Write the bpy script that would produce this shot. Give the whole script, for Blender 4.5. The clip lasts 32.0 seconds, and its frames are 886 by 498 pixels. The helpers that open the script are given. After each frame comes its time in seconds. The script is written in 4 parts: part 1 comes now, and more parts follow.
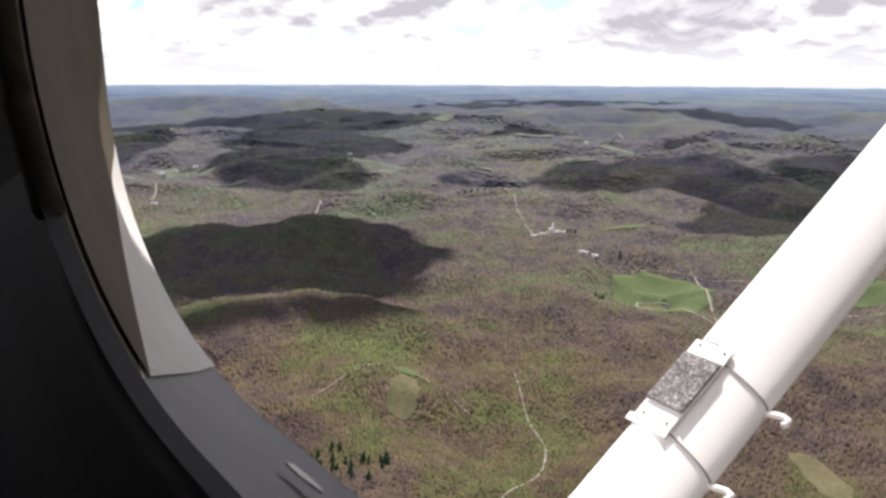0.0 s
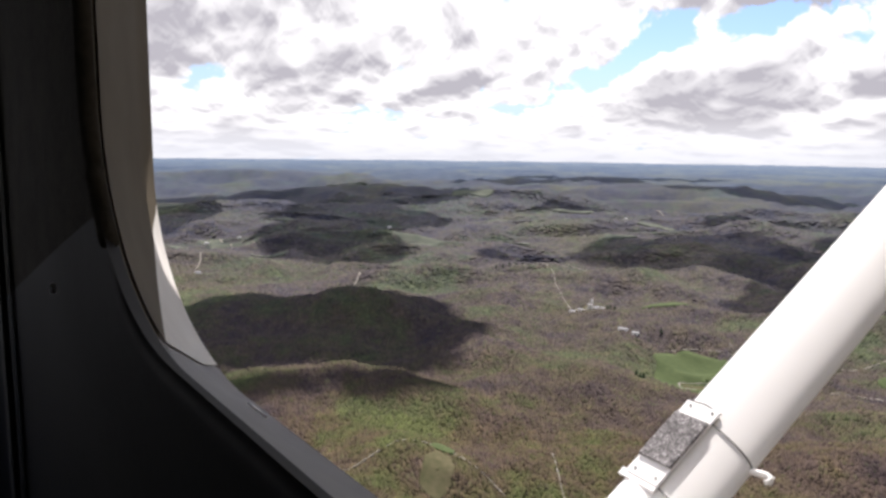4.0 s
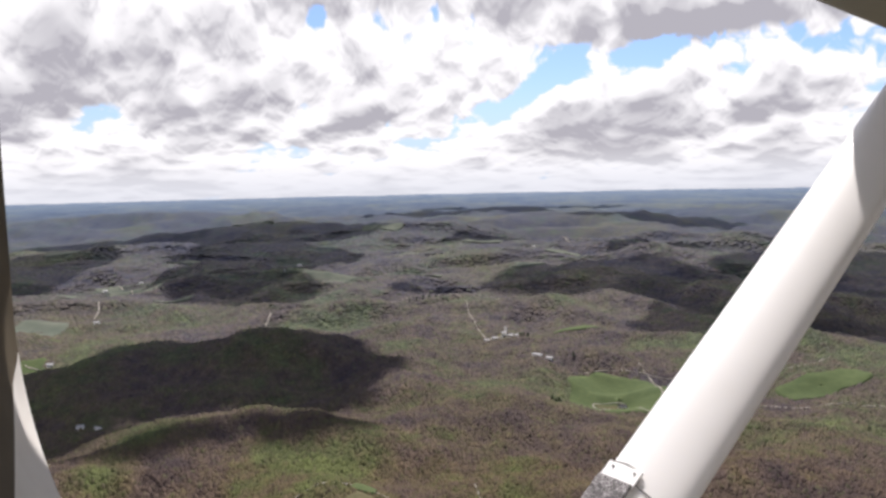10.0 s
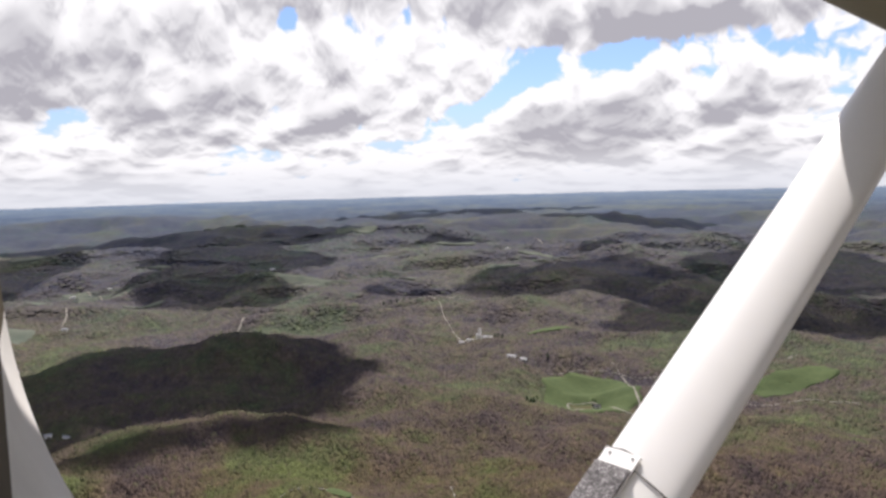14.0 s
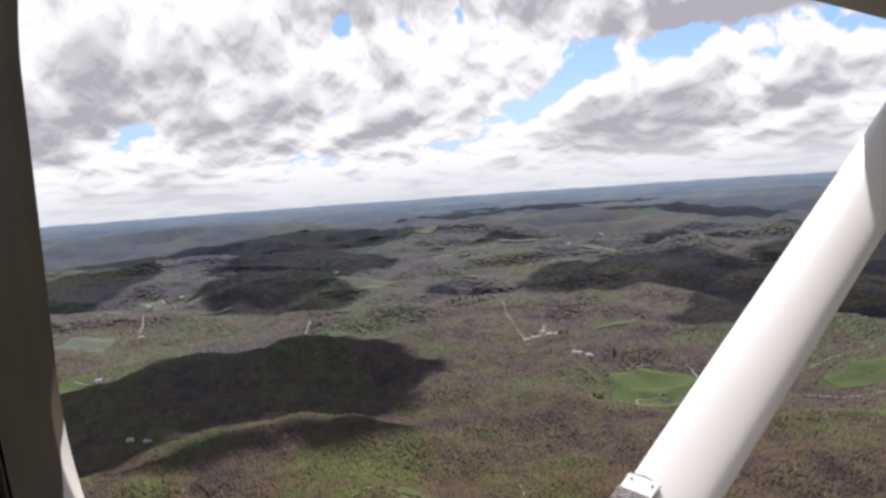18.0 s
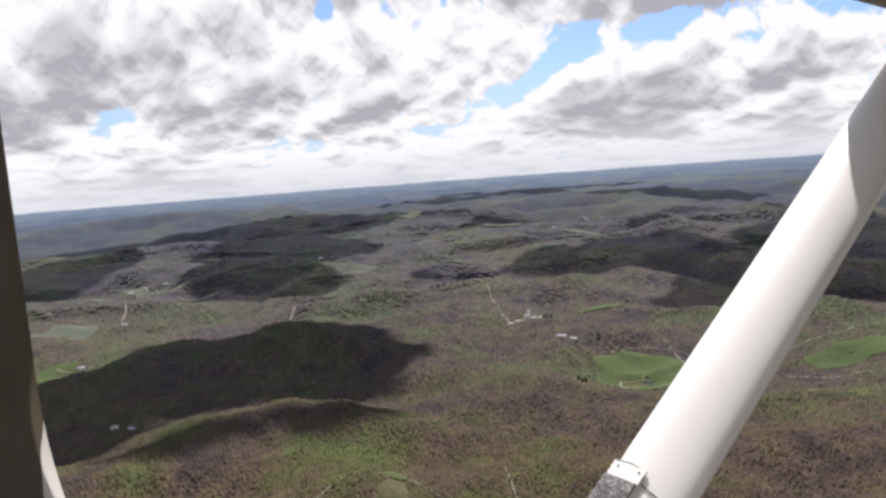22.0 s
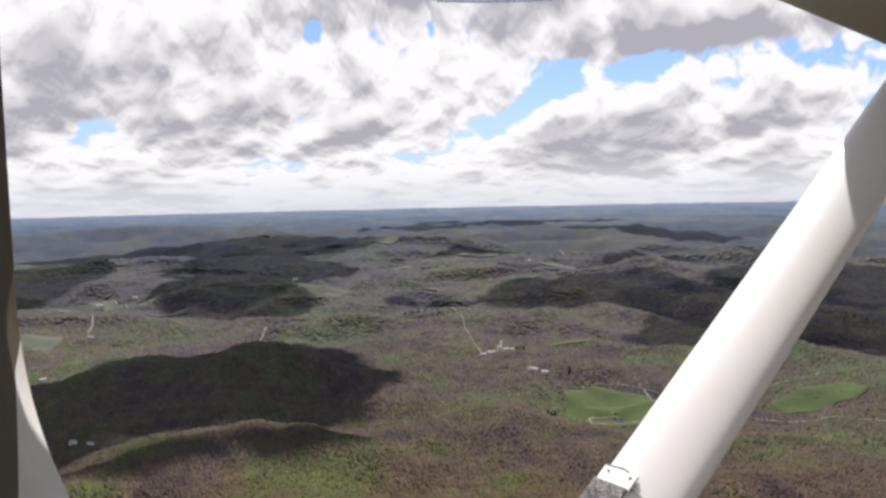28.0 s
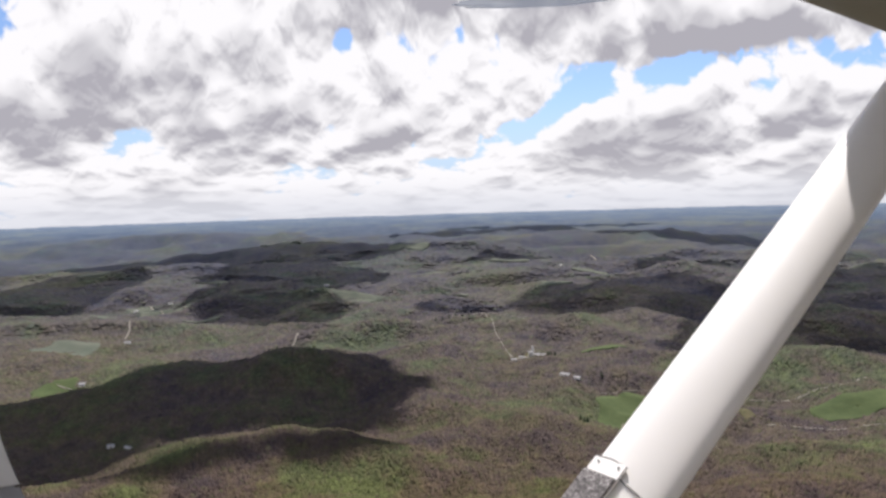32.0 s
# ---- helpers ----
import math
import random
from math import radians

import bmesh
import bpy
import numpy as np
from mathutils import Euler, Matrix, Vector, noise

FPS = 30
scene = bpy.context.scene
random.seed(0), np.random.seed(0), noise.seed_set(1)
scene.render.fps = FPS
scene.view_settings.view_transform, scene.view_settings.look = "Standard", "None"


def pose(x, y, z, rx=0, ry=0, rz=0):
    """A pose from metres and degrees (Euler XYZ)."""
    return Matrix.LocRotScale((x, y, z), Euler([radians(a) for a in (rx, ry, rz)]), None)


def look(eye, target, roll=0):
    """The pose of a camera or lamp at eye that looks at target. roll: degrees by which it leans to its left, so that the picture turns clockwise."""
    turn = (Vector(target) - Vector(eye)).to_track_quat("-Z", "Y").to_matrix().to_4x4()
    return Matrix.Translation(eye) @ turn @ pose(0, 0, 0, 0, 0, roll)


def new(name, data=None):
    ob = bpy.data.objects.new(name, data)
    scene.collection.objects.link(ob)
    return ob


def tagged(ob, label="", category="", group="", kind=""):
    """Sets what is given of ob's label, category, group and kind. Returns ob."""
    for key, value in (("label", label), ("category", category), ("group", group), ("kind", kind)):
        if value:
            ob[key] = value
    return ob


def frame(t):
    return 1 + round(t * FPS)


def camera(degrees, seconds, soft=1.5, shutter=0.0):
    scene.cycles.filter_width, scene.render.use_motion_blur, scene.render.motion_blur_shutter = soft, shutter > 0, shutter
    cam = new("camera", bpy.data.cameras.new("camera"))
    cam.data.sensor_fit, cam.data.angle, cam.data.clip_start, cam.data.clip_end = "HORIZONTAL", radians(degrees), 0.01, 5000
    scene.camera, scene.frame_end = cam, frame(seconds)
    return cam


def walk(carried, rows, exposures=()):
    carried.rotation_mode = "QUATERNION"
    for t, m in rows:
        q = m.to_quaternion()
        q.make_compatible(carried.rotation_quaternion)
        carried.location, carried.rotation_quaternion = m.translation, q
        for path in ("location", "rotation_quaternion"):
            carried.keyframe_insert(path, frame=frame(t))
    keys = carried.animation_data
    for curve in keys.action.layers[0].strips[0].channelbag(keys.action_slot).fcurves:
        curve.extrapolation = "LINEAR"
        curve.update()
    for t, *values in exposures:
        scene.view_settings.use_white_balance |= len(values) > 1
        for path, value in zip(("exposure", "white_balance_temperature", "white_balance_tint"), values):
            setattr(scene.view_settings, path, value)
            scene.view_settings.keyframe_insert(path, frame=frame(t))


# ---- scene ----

# ---------------------------------------------------------------- camera
EYE_Z = 70.6
cam = camera(62.97, 32.0, soft=3.0)

# seconds, offset of the eye from its place by the cabin window, yaw to the right, pitch, lean
PATH = [
    (0.0, -0.0455, 0.0518, -0.0663, -3.78, -13.65, 0.25),
    (0.5, -0.0087, -0.0307, -0.0275, -7.23, -10.98, -2.07),
    (1.0, 0.0040, -0.0306, -0.0440, -10.21, -10.85, -1.50),
    (1.5, 0.0174, -0.0445, -0.0427, -13.35, -12.08, -1.58),
    (2.0, -0.0031, -0.0239, -0.0602, -11.37, -13.13, 0.72),
    (2.5, -0.0065, -0.0210, -0.0459, -9.90, -10.12, -0.96),
    (3.0, 0.0215, -0.0519, -0.0666, -8.05, -8.74, 1.82),
    (3.5, 0.0045, -0.0275, -0.0671, -7.43, -7.94, 1.21),
    (4.0, -0.0027, -0.0223, -0.0635, -6.88, -7.85, 0.68),
    (4.5, -0.0089, -0.0153, -0.0526, -6.97, -7.56, -1.40),
    (6.5, -0.0134, 0.0028, -0.0540, -5.80, -7.25, -0.33),
    (7.0, -0.0340, 0.0392, -0.0472, -2.75, -7.41, -2.32),
    (7.5, -0.0134, 0.0124, -0.0253, -2.85, -7.83, -1.81),
    (8.0, -0.0107, 0.0181, -0.0203, -0.90, -6.99, -4.13),
    (8.5, -0.0099, 0.0135, -0.0429, -0.48, -6.19, -1.70),
    (9.0, -0.0057, 0.0064, -0.0611, -0.04, -5.51, -0.76),
    (9.5, -0.0054, 0.0004, -0.0558, -0.04, -4.68, -1.94),
    (10.0, -0.0041, 0.0091, -0.0253, 0.14, -5.23, -1.23),
    (10.5, -0.0065, 0.0073, -0.0107, -0.03, -7.04, -3.32),
    (11.0, -0.0093, -0.0055, -0.0178, 0.01, -7.41, -3.97),
    (11.5, -0.0131, -0.0097, -0.0374, 1.11, -6.88, 1.56),
    (12.0, -0.0081, -0.0039, -0.0365, 1.07, -6.40, -0.92),
    (12.5, -0.0140, 0.0094, -0.0487, 1.22, -5.73, -0.20),
    (13.0, -0.0187, 0.0167, -0.0512, 1.68, -5.45, 0.19),
    (13.5, -0.0235, 0.0203, -0.0537, 1.91, -5.00, -0.02),
    (14.0, -0.0255, 0.0291, -0.0485, 2.23, -5.08, -1.51),
    (14.5, -0.0243, 0.0321, -0.0493, 2.29, -4.91, -2.23),
    (16.5, 0.0252, 0.0016, -0.0312, -0.49, -3.76, -3.81),
    (17.0, 0.0313, -0.0130, -0.0159, -1.60, -3.95, -3.60),
    (17.5, 0.0331, -0.0241, 0.0087, -2.08, -4.61, -4.82),
    (18.0, 0.0217, -0.0259, 0.0078, -2.59, -4.96, -4.03),
    (18.5, 0.0143, -0.0075, -0.0111, -2.49, -5.31, -3.54),
    (19.0, 0.0046, 0.0013, -0.0116, -1.79, -5.37, -2.86),
    (19.5, -0.0014, -0.0076, -0.0038, -1.11, -5.69, -3.40),
    (20.0, 0.0077, 0.0018, -0.0053, -0.95, -6.21, -3.56),
    (20.5, 0.0161, -0.0086, -0.0069, -1.05, -6.31, -3.51),
    (21.0, 0.0254, -0.0110, -0.0141, -1.26, -6.18, -3.53),
    (21.5, 0.0257, -0.0177, -0.0012, -1.29, -6.17, -2.97),
    (22.0, 0.0201, -0.0192, 0.0119, -1.46, -6.24, -4.24),
    (22.5, 0.0095, -0.0163, 0.0197, -1.81, -6.24, -4.46),
    (23.0, 0.0067, -0.0024, 0.0139, -1.31, -6.72, -4.63),
    (23.5, -0.0009, -0.0123, 0.0111, -1.20, -6.99, -3.36),
    (24.0, -0.0009, 0.0036, 0.0001, -1.11, -6.90, -2.20),
    (24.5, 0.0005, 0.0024, -0.0179, -0.41, -7.19, -2.00),
    (25.0, -0.0035, 0.0067, -0.0331, -0.61, -6.32, -1.19),
    (25.5, -0.0141, 0.0103, -0.0340, -0.37, -5.15, -1.27),
    (26.0, -0.0142, 0.0174, -0.0384, 0.23, -4.92, -1.23),
    (26.5, -0.0046, 0.0071, -0.0350, 0.73, -4.88, -1.91),
    (28.5, -0.0048, -0.0013, -0.0349, 0.48, -4.04, -1.10),
    (29.0, 0.0189, -0.0158, 0.0022, 0.48, -5.16, -4.01),
    (29.5, 0.0357, -0.0236, -0.0150, -0.59, -5.64, -2.24),
    (30.0, 0.0413, -0.0231, -0.0169, -1.12, -5.40, -3.27),
    (30.5, 0.0461, -0.0179, -0.0196, -1.81, -5.36, -3.58),
    (31.0, 0.0418, -0.0253, -0.0344, -2.09, -4.75, -1.25),
    (31.5, 0.0409, -0.0148, -0.0442, -1.81, -4.26, -1.56),
    (32.0, 0.0431, -0.0118, -0.0506, -1.88, -3.65, -1.70),
]


def eye_pose(x, y, z, yaw, pitch, lean):
    eye = Vector((x, y, EYE_Z + z))
    a, e = radians(yaw), radians(pitch)
    return look(eye, eye + Vector((math.sin(a) * math.cos(e), math.cos(a) * math.cos(e), math.sin(e))), lean)


walk(cam, [(t, eye_pose(*r)) for t, *r in PATH], [(0, 0.80, 6500, 15), (2, 0.70, 6500, 15), (4.5, 0.55, 6500, 15), (9, 0.42, 6450, 15), (20, 0.32, 6450, 14), (32, 0.30, 6450, 14)])

# ---------------------------------------------------------------- sun and sky
SUN_AZ, SUN_EL = 4.0, 53.0
SUN_DIR = Vector((math.sin(radians(SUN_AZ)) * math.cos(radians(SUN_EL)),
                  math.cos(radians(SUN_AZ)) * math.cos(radians(SUN_EL)), math.sin(radians(SUN_EL))))
sun = new("sun", bpy.data.lights.new("sun", "SUN"))
sun.data.energy, sun.data.angle, sun.data.color = 5.0, radians(0.53), (1.0, 0.965, 0.90)
sun.matrix_world = look((0, 0, 400), Vector((0, 0, 400)) - SUN_DIR)

world = bpy.data.worlds.new("sky")
scene.world = world
world.use_nodes = True


class Nodes:
    """Short hand for building node trees."""

    def __init__(self, tree):
        self.tree = tree
        tree.nodes.clear()

    def add(self, kind, ins=None):
        n = self.tree.nodes.new(kind)
        for k, v in (ins or {}).items():
            self.put(n.inputs[k], v)
        return n

    def put(self, socket, v):
        if isinstance(v, bpy.types.NodeSocket):
            self.tree.links.new(v, socket)
        elif v is not None:
            socket.default_value = v

    def m(self, op, a, b=None, c=None, clamp=False):
        n = self.add("ShaderNodeMath")
        n.operation, n.use_clamp = op, clamp
        for s, v in zip(n.inputs, (a, b, c)):
            self.put(s, v)
        return n.outputs[0]

    def vm(self, op, a, b=None):
        n = self.add("ShaderNodeVectorMath")
        n.operation = op
        for s, v in zip(n.inputs, (a, b)):
            self.put(s, v)
        return n.outputs[0]

    def noise(self, vec, scale, detail=4.0, rough=0.55, lac=2.0, dist=0.0, dim="3D"):
        n = self.add("ShaderNodeTexNoise")
        n.noise_dimensions = dim
        self.put(n.inputs["Vector"], vec)
        for k, v in (("Scale", scale), ("Detail", detail), ("Roughness", rough), ("Lacunarity", lac), ("Distortion", dist)):
            n.inputs[k].default_value = v
        return n.outputs[0]

    def step(self, x, lo, hi, a=0.0, b=1.0, smooth=True):
        n = self.add("ShaderNodeMapRange")
        n.interpolation_type = "SMOOTHSTEP" if smooth else "LINEAR"
        for k, v in ((0, x), (1, lo), (2, hi), (3, a), (4, b)):
            self.put(n.inputs[k], v)
        return n.outputs[0]

    def mix(self, fac, a, b, kind="MIX"):
        n = self.add("ShaderNodeMix")
        n.data_type, n.blend_type = "RGBA", kind
        self.put(n.inputs[0], fac)
        self.put(n.inputs[6], (*a, 1) if isinstance(a, tuple) and len(a) == 3 else a)
        self.put(n.inputs[7], (*b, 1) if isinstance(b, tuple) and len(b) == 3 else b)
        return n.outputs[2]

    def ramp(self, fac, stops):
        n = self.add("ShaderNodeValToRGB")
        e = n.color_ramp.elements
        while len(e) < len(stops):
            e.new(0.5)
        for el, (p, c) in zip(e, stops):
            el.position, el.color = p, (*c, 1)
        self.put(n.inputs[0], fac)
        return n.outputs[0]


def build_sky():
    N = Nodes(world.node_tree)
    d = N.add("ShaderNodeTexCoord").outputs["Generated"]
    s = N.add("ShaderNodeSeparateXYZ", {0: d})
    x, y, z = s.outputs
    sky = N.add("ShaderNodeTexSky")
    sky.sky_type, sky.sun_disc = "NISHITA", False
    sky.sun_elevation, sky.sun_rotation = radians(SUN_EL), radians(SUN_AZ)
    sky.altitude, sky.air_density, sky.dust_density, sky.ozone_density = 900.0, 1.0, 1.6, 1.2
    blue = N.vm("MULTIPLY", sky.outputs[0], (0.072, 0.086, 0.106))
    az = N.m("MULTIPLY", N.m("ARCTAN2", x, y), 57.2958)
    el0 = N.m("MULTIPLY", N.m("ARCSINE", z), 57.2958)

    def field(el, fine):
        """How thick the clouds are along the direction az, el (degrees)."""
        depth = N.m("LOGARITHM", N.m("MAXIMUM", N.m("ADD", el, 2.2), 0.5), 2.718)
        wide = N.add("ShaderNodeCombineXYZ", {0: N.m("MULTIPLY", az, 0.155), 1: N.m("MULTIPLY", depth, 1.75), 2: 4.3}).outputs[0]
        warp = N.noise(wide, 1.3, 2.0, 0.5)
        wide = N.vm("ADD", wide, N.add("ShaderNodeCombineXYZ", {0: N.m("MULTIPLY", warp, 0.5), 1: N.m("MULTIPLY", warp, 0.35), 2: 0.0}).outputs[0])
        big = N.noise(wide, 0.8, 2.0, 0.5)
        jig = N.noise(wide, 3.0, 3.0, 0.55)
        bent = N.vm("ADD", wide, N.add("ShaderNodeCombineXYZ", {0: N.m("MULTIPLY", jig, 0.30), 1: N.m("MULTIPLY", jig, -0.22), 2: 0.0}).outputs[0])
        heap = 0.0
        # heaps of round puffs at four sizes
        for scale, amount in ((1.7, 0.20), (3.9, 0.11), (8.6, 0.060), (18.0, 0.034))[:4 if fine else 2]:
            cell = N.add("ShaderNodeTexVoronoi", {"Vector": bent, "Scale": scale, "Randomness": 1.0})
            cell.feature = "SMOOTH_F1"
            cell.inputs["Smoothness"].default_value = 0.35
            heap = N.m("ADD", heap, N.m("MULTIPLY", N.m("SUBTRACT", 0.95, cell.outputs["Distance"]), amount))
        base = N.m("ADD", N.m("MULTIPLY", big, 0.52), heap)

        def blob(a, e, ra, re, turn=0.0):
            c, t = math.cos(radians(turn)), math.sin(radians(turn))
            da, de = N.m("SUBTRACT", az, a), N.m("SUBTRACT", el, e)
            u = N.m("DIVIDE", N.m("ADD", N.m("MULTIPLY", da, c), N.m("MULTIPLY", de, t)), ra)
            v = N.m("DIVIDE", N.m("SUBTRACT", N.m("MULTIPLY", de, c), N.m("MULTIPLY", da, t)), re)
            q = N.m("ADD", N.m("MULTIPLY", u, u), N.m("MULTIPLY", v, v))
            return N.m("POWER", 2.718, N.m("MULTIPLY", q, -1.0))

        for amount, g in ((-0.19, (7.3, 6.9, 6.2, 0.95, 36)), (-0.19, (15.5, 9.3, 5.0, 1.0, 8)), (-0.13, (2.0, 4.6, 2.0, 0.7, 35)), (-0.20, (-9.3, 12.6, 0.9, 1.4, -40)),
                          (-0.12, (32.0, 2.4, 5.0, 0.6, 5)), (-0.14, (26.0, 9.6, 3.5, 1.2, -30)),
                          (0.12, (-33.0, 6.8, 4.5, 2.0, 0)), (0.12, (-18.6, 12.2, 4.5, 2.2, 15)), (0.12, (-15.5, 7.7, 4.2, 1.7, 10)), (0.11, (-7.0, 5.4, 4.0, 1.0, 22)),
                          (0.24, (18.6, 12.4, 7.0, 1.3, 2)), (0.10, (22.0, 5.2, 6.0, 1.4, 12)), (0.08, (-27.0, 10.0, 1.5, 3.4, 8)), (0.06, (10.5, 4.6, 4.0, 0.8, 8)),
                          (0.10, (2.0, 18.0, 16.0, 3.0, 0)), (0.05, (-2.0, 10.0, 5.0, 2.0, 10)), (0.04, (-22.0, 1.6, 9.0, 0.7, 0)), (0.06, (33.0, 8.0, 5.0, 2.0, 15))):
            base = N.m("ADD", base, N.m("MULTIPLY", blob(*g), amount))
        return base

    here = field(el0, True)
    above = field(N.m("ADD", el0, N.m("ADD", N.m("MULTIPLY", N.m("MAXIMUM", el0, 0.0), 0.075), 0.32)), False)
    open_sky = N.m("SUBTRACT", N.step(el0, 16.0, 34.0, 0.0, 0.14), N.step(el0, 5.5, 11.0, 0.0, 0.03))
    cloud = N.step(N.m("ADD", N.m("SUBTRACT", here, open_sky), N.step(el0, 2.0, 6.5, 0.03, 0.0)), 0.318, 0.372)
    # tops catch the sun; where more cloud lies above, the base is grey
    thick = N.step(N.m("ADD", N.m("MULTIPLY", above, 0.75), N.m("MULTIPLY", here, 0.25)), 0.31, 0.57)
    face = N.m("MULTIPLY", N.m("SUBTRACT", above, here), 2.2)
    # each billow shades the one below it
    near = field(N.m("ADD", el0, N.m("ADD", N.m("MULTIPLY", N.m("MAXIMUM", el0, 0.0), 0.03), 0.16)), True)
    billow = N.m("MULTIPLY", N.m("MAXIMUM", N.m("SUBTRACT", near, here), -0.01), 5.0)
    shade = N.m("ADD", N.m("ADD", thick, face), billow, clamp=True)
    shade = N.m("MULTIPLY", shade, N.step(el0, 0.2, 3.5, 0.55, 1.0))
    white = N.ramp(shade, [(0.0, (0.80, 0.80, 0.80)), (0.22, (0.70, 0.70, 0.705)), (0.55, (0.53, 0.53, 0.545)), (1.0, (0.36, 0.355, 0.385))])
    blue = N.mix(N.step(el0, 1.0, 9.0, 0.85, 0.0), blue, (0.47, 0.60, 0.76))
    col = N.mix(cloud, blue, white)
    # pale milky air towards the horizon
    haze = N.step(el0, -0.9, 2.6, 0.72, 0.0)
    col = N.mix(haze, col, (0.56, 0.585, 0.63))
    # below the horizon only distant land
    col = N.mix(N.step(el0, -1.15, -0.85), (0.10, 0.13, 0.17), col)
    bg = N.add("ShaderNodeBackground", {0: col, 1: 1.0})
    out = N.add("ShaderNodeOutputWorld")
    world.node_tree.links.new(bg.outputs[0], out.inputs[0])


build_sky()

# ---------------------------------------------------------------- materials
def material(name, fill, rough=0.8, metal=0.0, spec=0.5):
    mat = bpy.data.materials.new(name)
    mat.use_nodes = True
    N = Nodes(mat.node_tree)
    b = N.add("ShaderNodeBsdfPrincipled", {"Roughness": rough, "Metallic": metal, "Specular IOR Level": spec})
    out = N.add("ShaderNodeOutputMaterial", {0: b.outputs[0]})
    fill(N, b)
    return mat


def bump(N, b, height, strength, distance):
    n = N.add("ShaderNodeBump", {"Strength": strength, "Distance": distance, "Height": height})
    N.put(b.inputs["Normal"], n.outputs[0])


def place(N):
    return N.add("ShaderNodeNewGeometry").outputs["Position"]


def woods_colour(N, p):
    """Spring woods: bare brown stands, olive and fresh green patches, at hill and tree scale, with distance haze
    painted in.
    """
    hill = N.noise(p, 0.011, 5.0, 0.6, dist=0.6)
    stand = N.noise(p, 0.06, 5.0, 0.6)
    clump = N.noise(p, 0.22, 4.0, 0.6)
    patch = N.m("ADD", N.m("MULTIPLY", hill, 0.50), N.m("ADD", N.m("MULTIPLY", stand, 0.34), N.m("MULTIPLY", clump, 0.16)))
    patch = N.m("ADD", N.m("MULTIPLY", N.m("SUBTRACT", patch, 0.5), 3.1), 0.47)
    # stands already in fresh leaf
    for cx, cy, rad, amount in ((-45, 222, 13, 0.26), (-33, 185, 12, 0.16), (-85, 200, 12, 0.22), (-86, 174, 12, 0.20), (-110, 184, 12, 0.15), (70, 226, 16, 0.2), (60, 395, 34, 0.14), (20, 262, 20, 0.14), (-60, 404, 34, 0.16), (-150, 420, 50, 0.18)):
        d = N.add("ShaderNodeVectorMath", {0: N.vm("MULTIPLY", N.vm("SUBTRACT", p, (cx, cy, 0.0)), (1.0, 1.0, 0.0))})
        d.operation = "LENGTH"
        patch = N.m("ADD", patch, N.m("MULTIPLY", N.step(N.m("ADD", d.outputs["Value"], N.m("MULTIPLY", N.m("SUBTRACT", stand, 0.5), rad * 2.2)), rad * 0.35, rad * 1.2, amount, 0.0), 1.0))
    c = WOODS(N, patch)
    tone = N.noise(N.vm("ADD", p, (31.0, 7.0, 0.0)), 0.17, 4.0, 0.62)
    c = N.mix(1.0, c, N.ramp(tone, [(0.32, (0.74, 0.72, 0.74)), (0.5, (0.98, 0.98, 0.98)), (0.68, (1.24, 1.22, 1.18))]), "MULTIPLY")
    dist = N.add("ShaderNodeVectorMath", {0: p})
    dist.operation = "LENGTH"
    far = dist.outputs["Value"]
    # farm clearings in the valleys, pale and few
    wob = N.noise(p, 0.03, 4.0, 0.6)
    v = N.add("ShaderNodeTexVoronoi", {"Vector": N.vm("MULTIPLY", p, (1.0, 0.6, 0.0)), "Scale": 0.016, "Randomness": 1.0})
    farmed = N.m("MULTIPLY", N.step(N.noise(p, 0.0035, 3.0), 0.47, 0.60), N.step(far, 420.0, 900.0))
    open_ = N.m("MULTIPLY", N.step(N.m("ADD", v.outputs["Distance"], N.m("MULTIPLY", wob, 0.7)), 0.46, 0.56, 1.0, 0.0), farmed)
    c = N.mix(N.m("MULTIPLY", open_, 0.75), c, N.ramp(N.noise(p, 0.02, 3.0), [(0.4, (0.12, 0.135, 0.055)), (0.6, (0.175, 0.16, 0.095))]))
    # distance haze is painted into the colour: bluer and paler further out
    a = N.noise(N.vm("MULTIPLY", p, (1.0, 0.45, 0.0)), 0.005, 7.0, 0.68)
    haze_tint = N.ramp(a, [(0.36, (0.030, 0.052, 0.100)), (0.5, (0.046, 0.068, 0.112)), (0.58, (0.070, 0.088, 0.092)), (0.70, (0.110, 0.122, 0.098))])
    c = N.mix(N.m("POWER", N.step(dist.outputs["Value"], 190.0, 3000.0, 0.0, 1.0, False), 0.52), c, haze_tint)
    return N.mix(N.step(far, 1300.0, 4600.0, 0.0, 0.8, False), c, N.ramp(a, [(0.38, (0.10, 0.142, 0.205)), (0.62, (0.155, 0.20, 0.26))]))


def WOODS(N, patch):
    return N.ramp(patch, [(0.16, (0.049, 0.036, 0.036)), (0.36, (0.082, 0.059, 0.046)), (0.49, (0.091, 0.070, 0.042)), (0.60, (0.082, 0.076, 0.035)), (0.72, (0.080, 0.090, 0.035)), (0.88, (0.099, 0.116, 0.041))])


def fill_ground(N, b):
    p = place(N)
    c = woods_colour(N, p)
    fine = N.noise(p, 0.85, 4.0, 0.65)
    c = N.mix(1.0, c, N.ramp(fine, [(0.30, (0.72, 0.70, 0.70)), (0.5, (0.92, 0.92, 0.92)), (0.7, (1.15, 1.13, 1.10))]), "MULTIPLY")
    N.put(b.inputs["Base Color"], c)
    bump(N, b, N.m("ADD", N.noise(p, 0.95, 4.0, 0.65), N.m("MULTIPLY", N.noise(p, 0.14, 4.0), 2.6)), 0.45, 1.0)


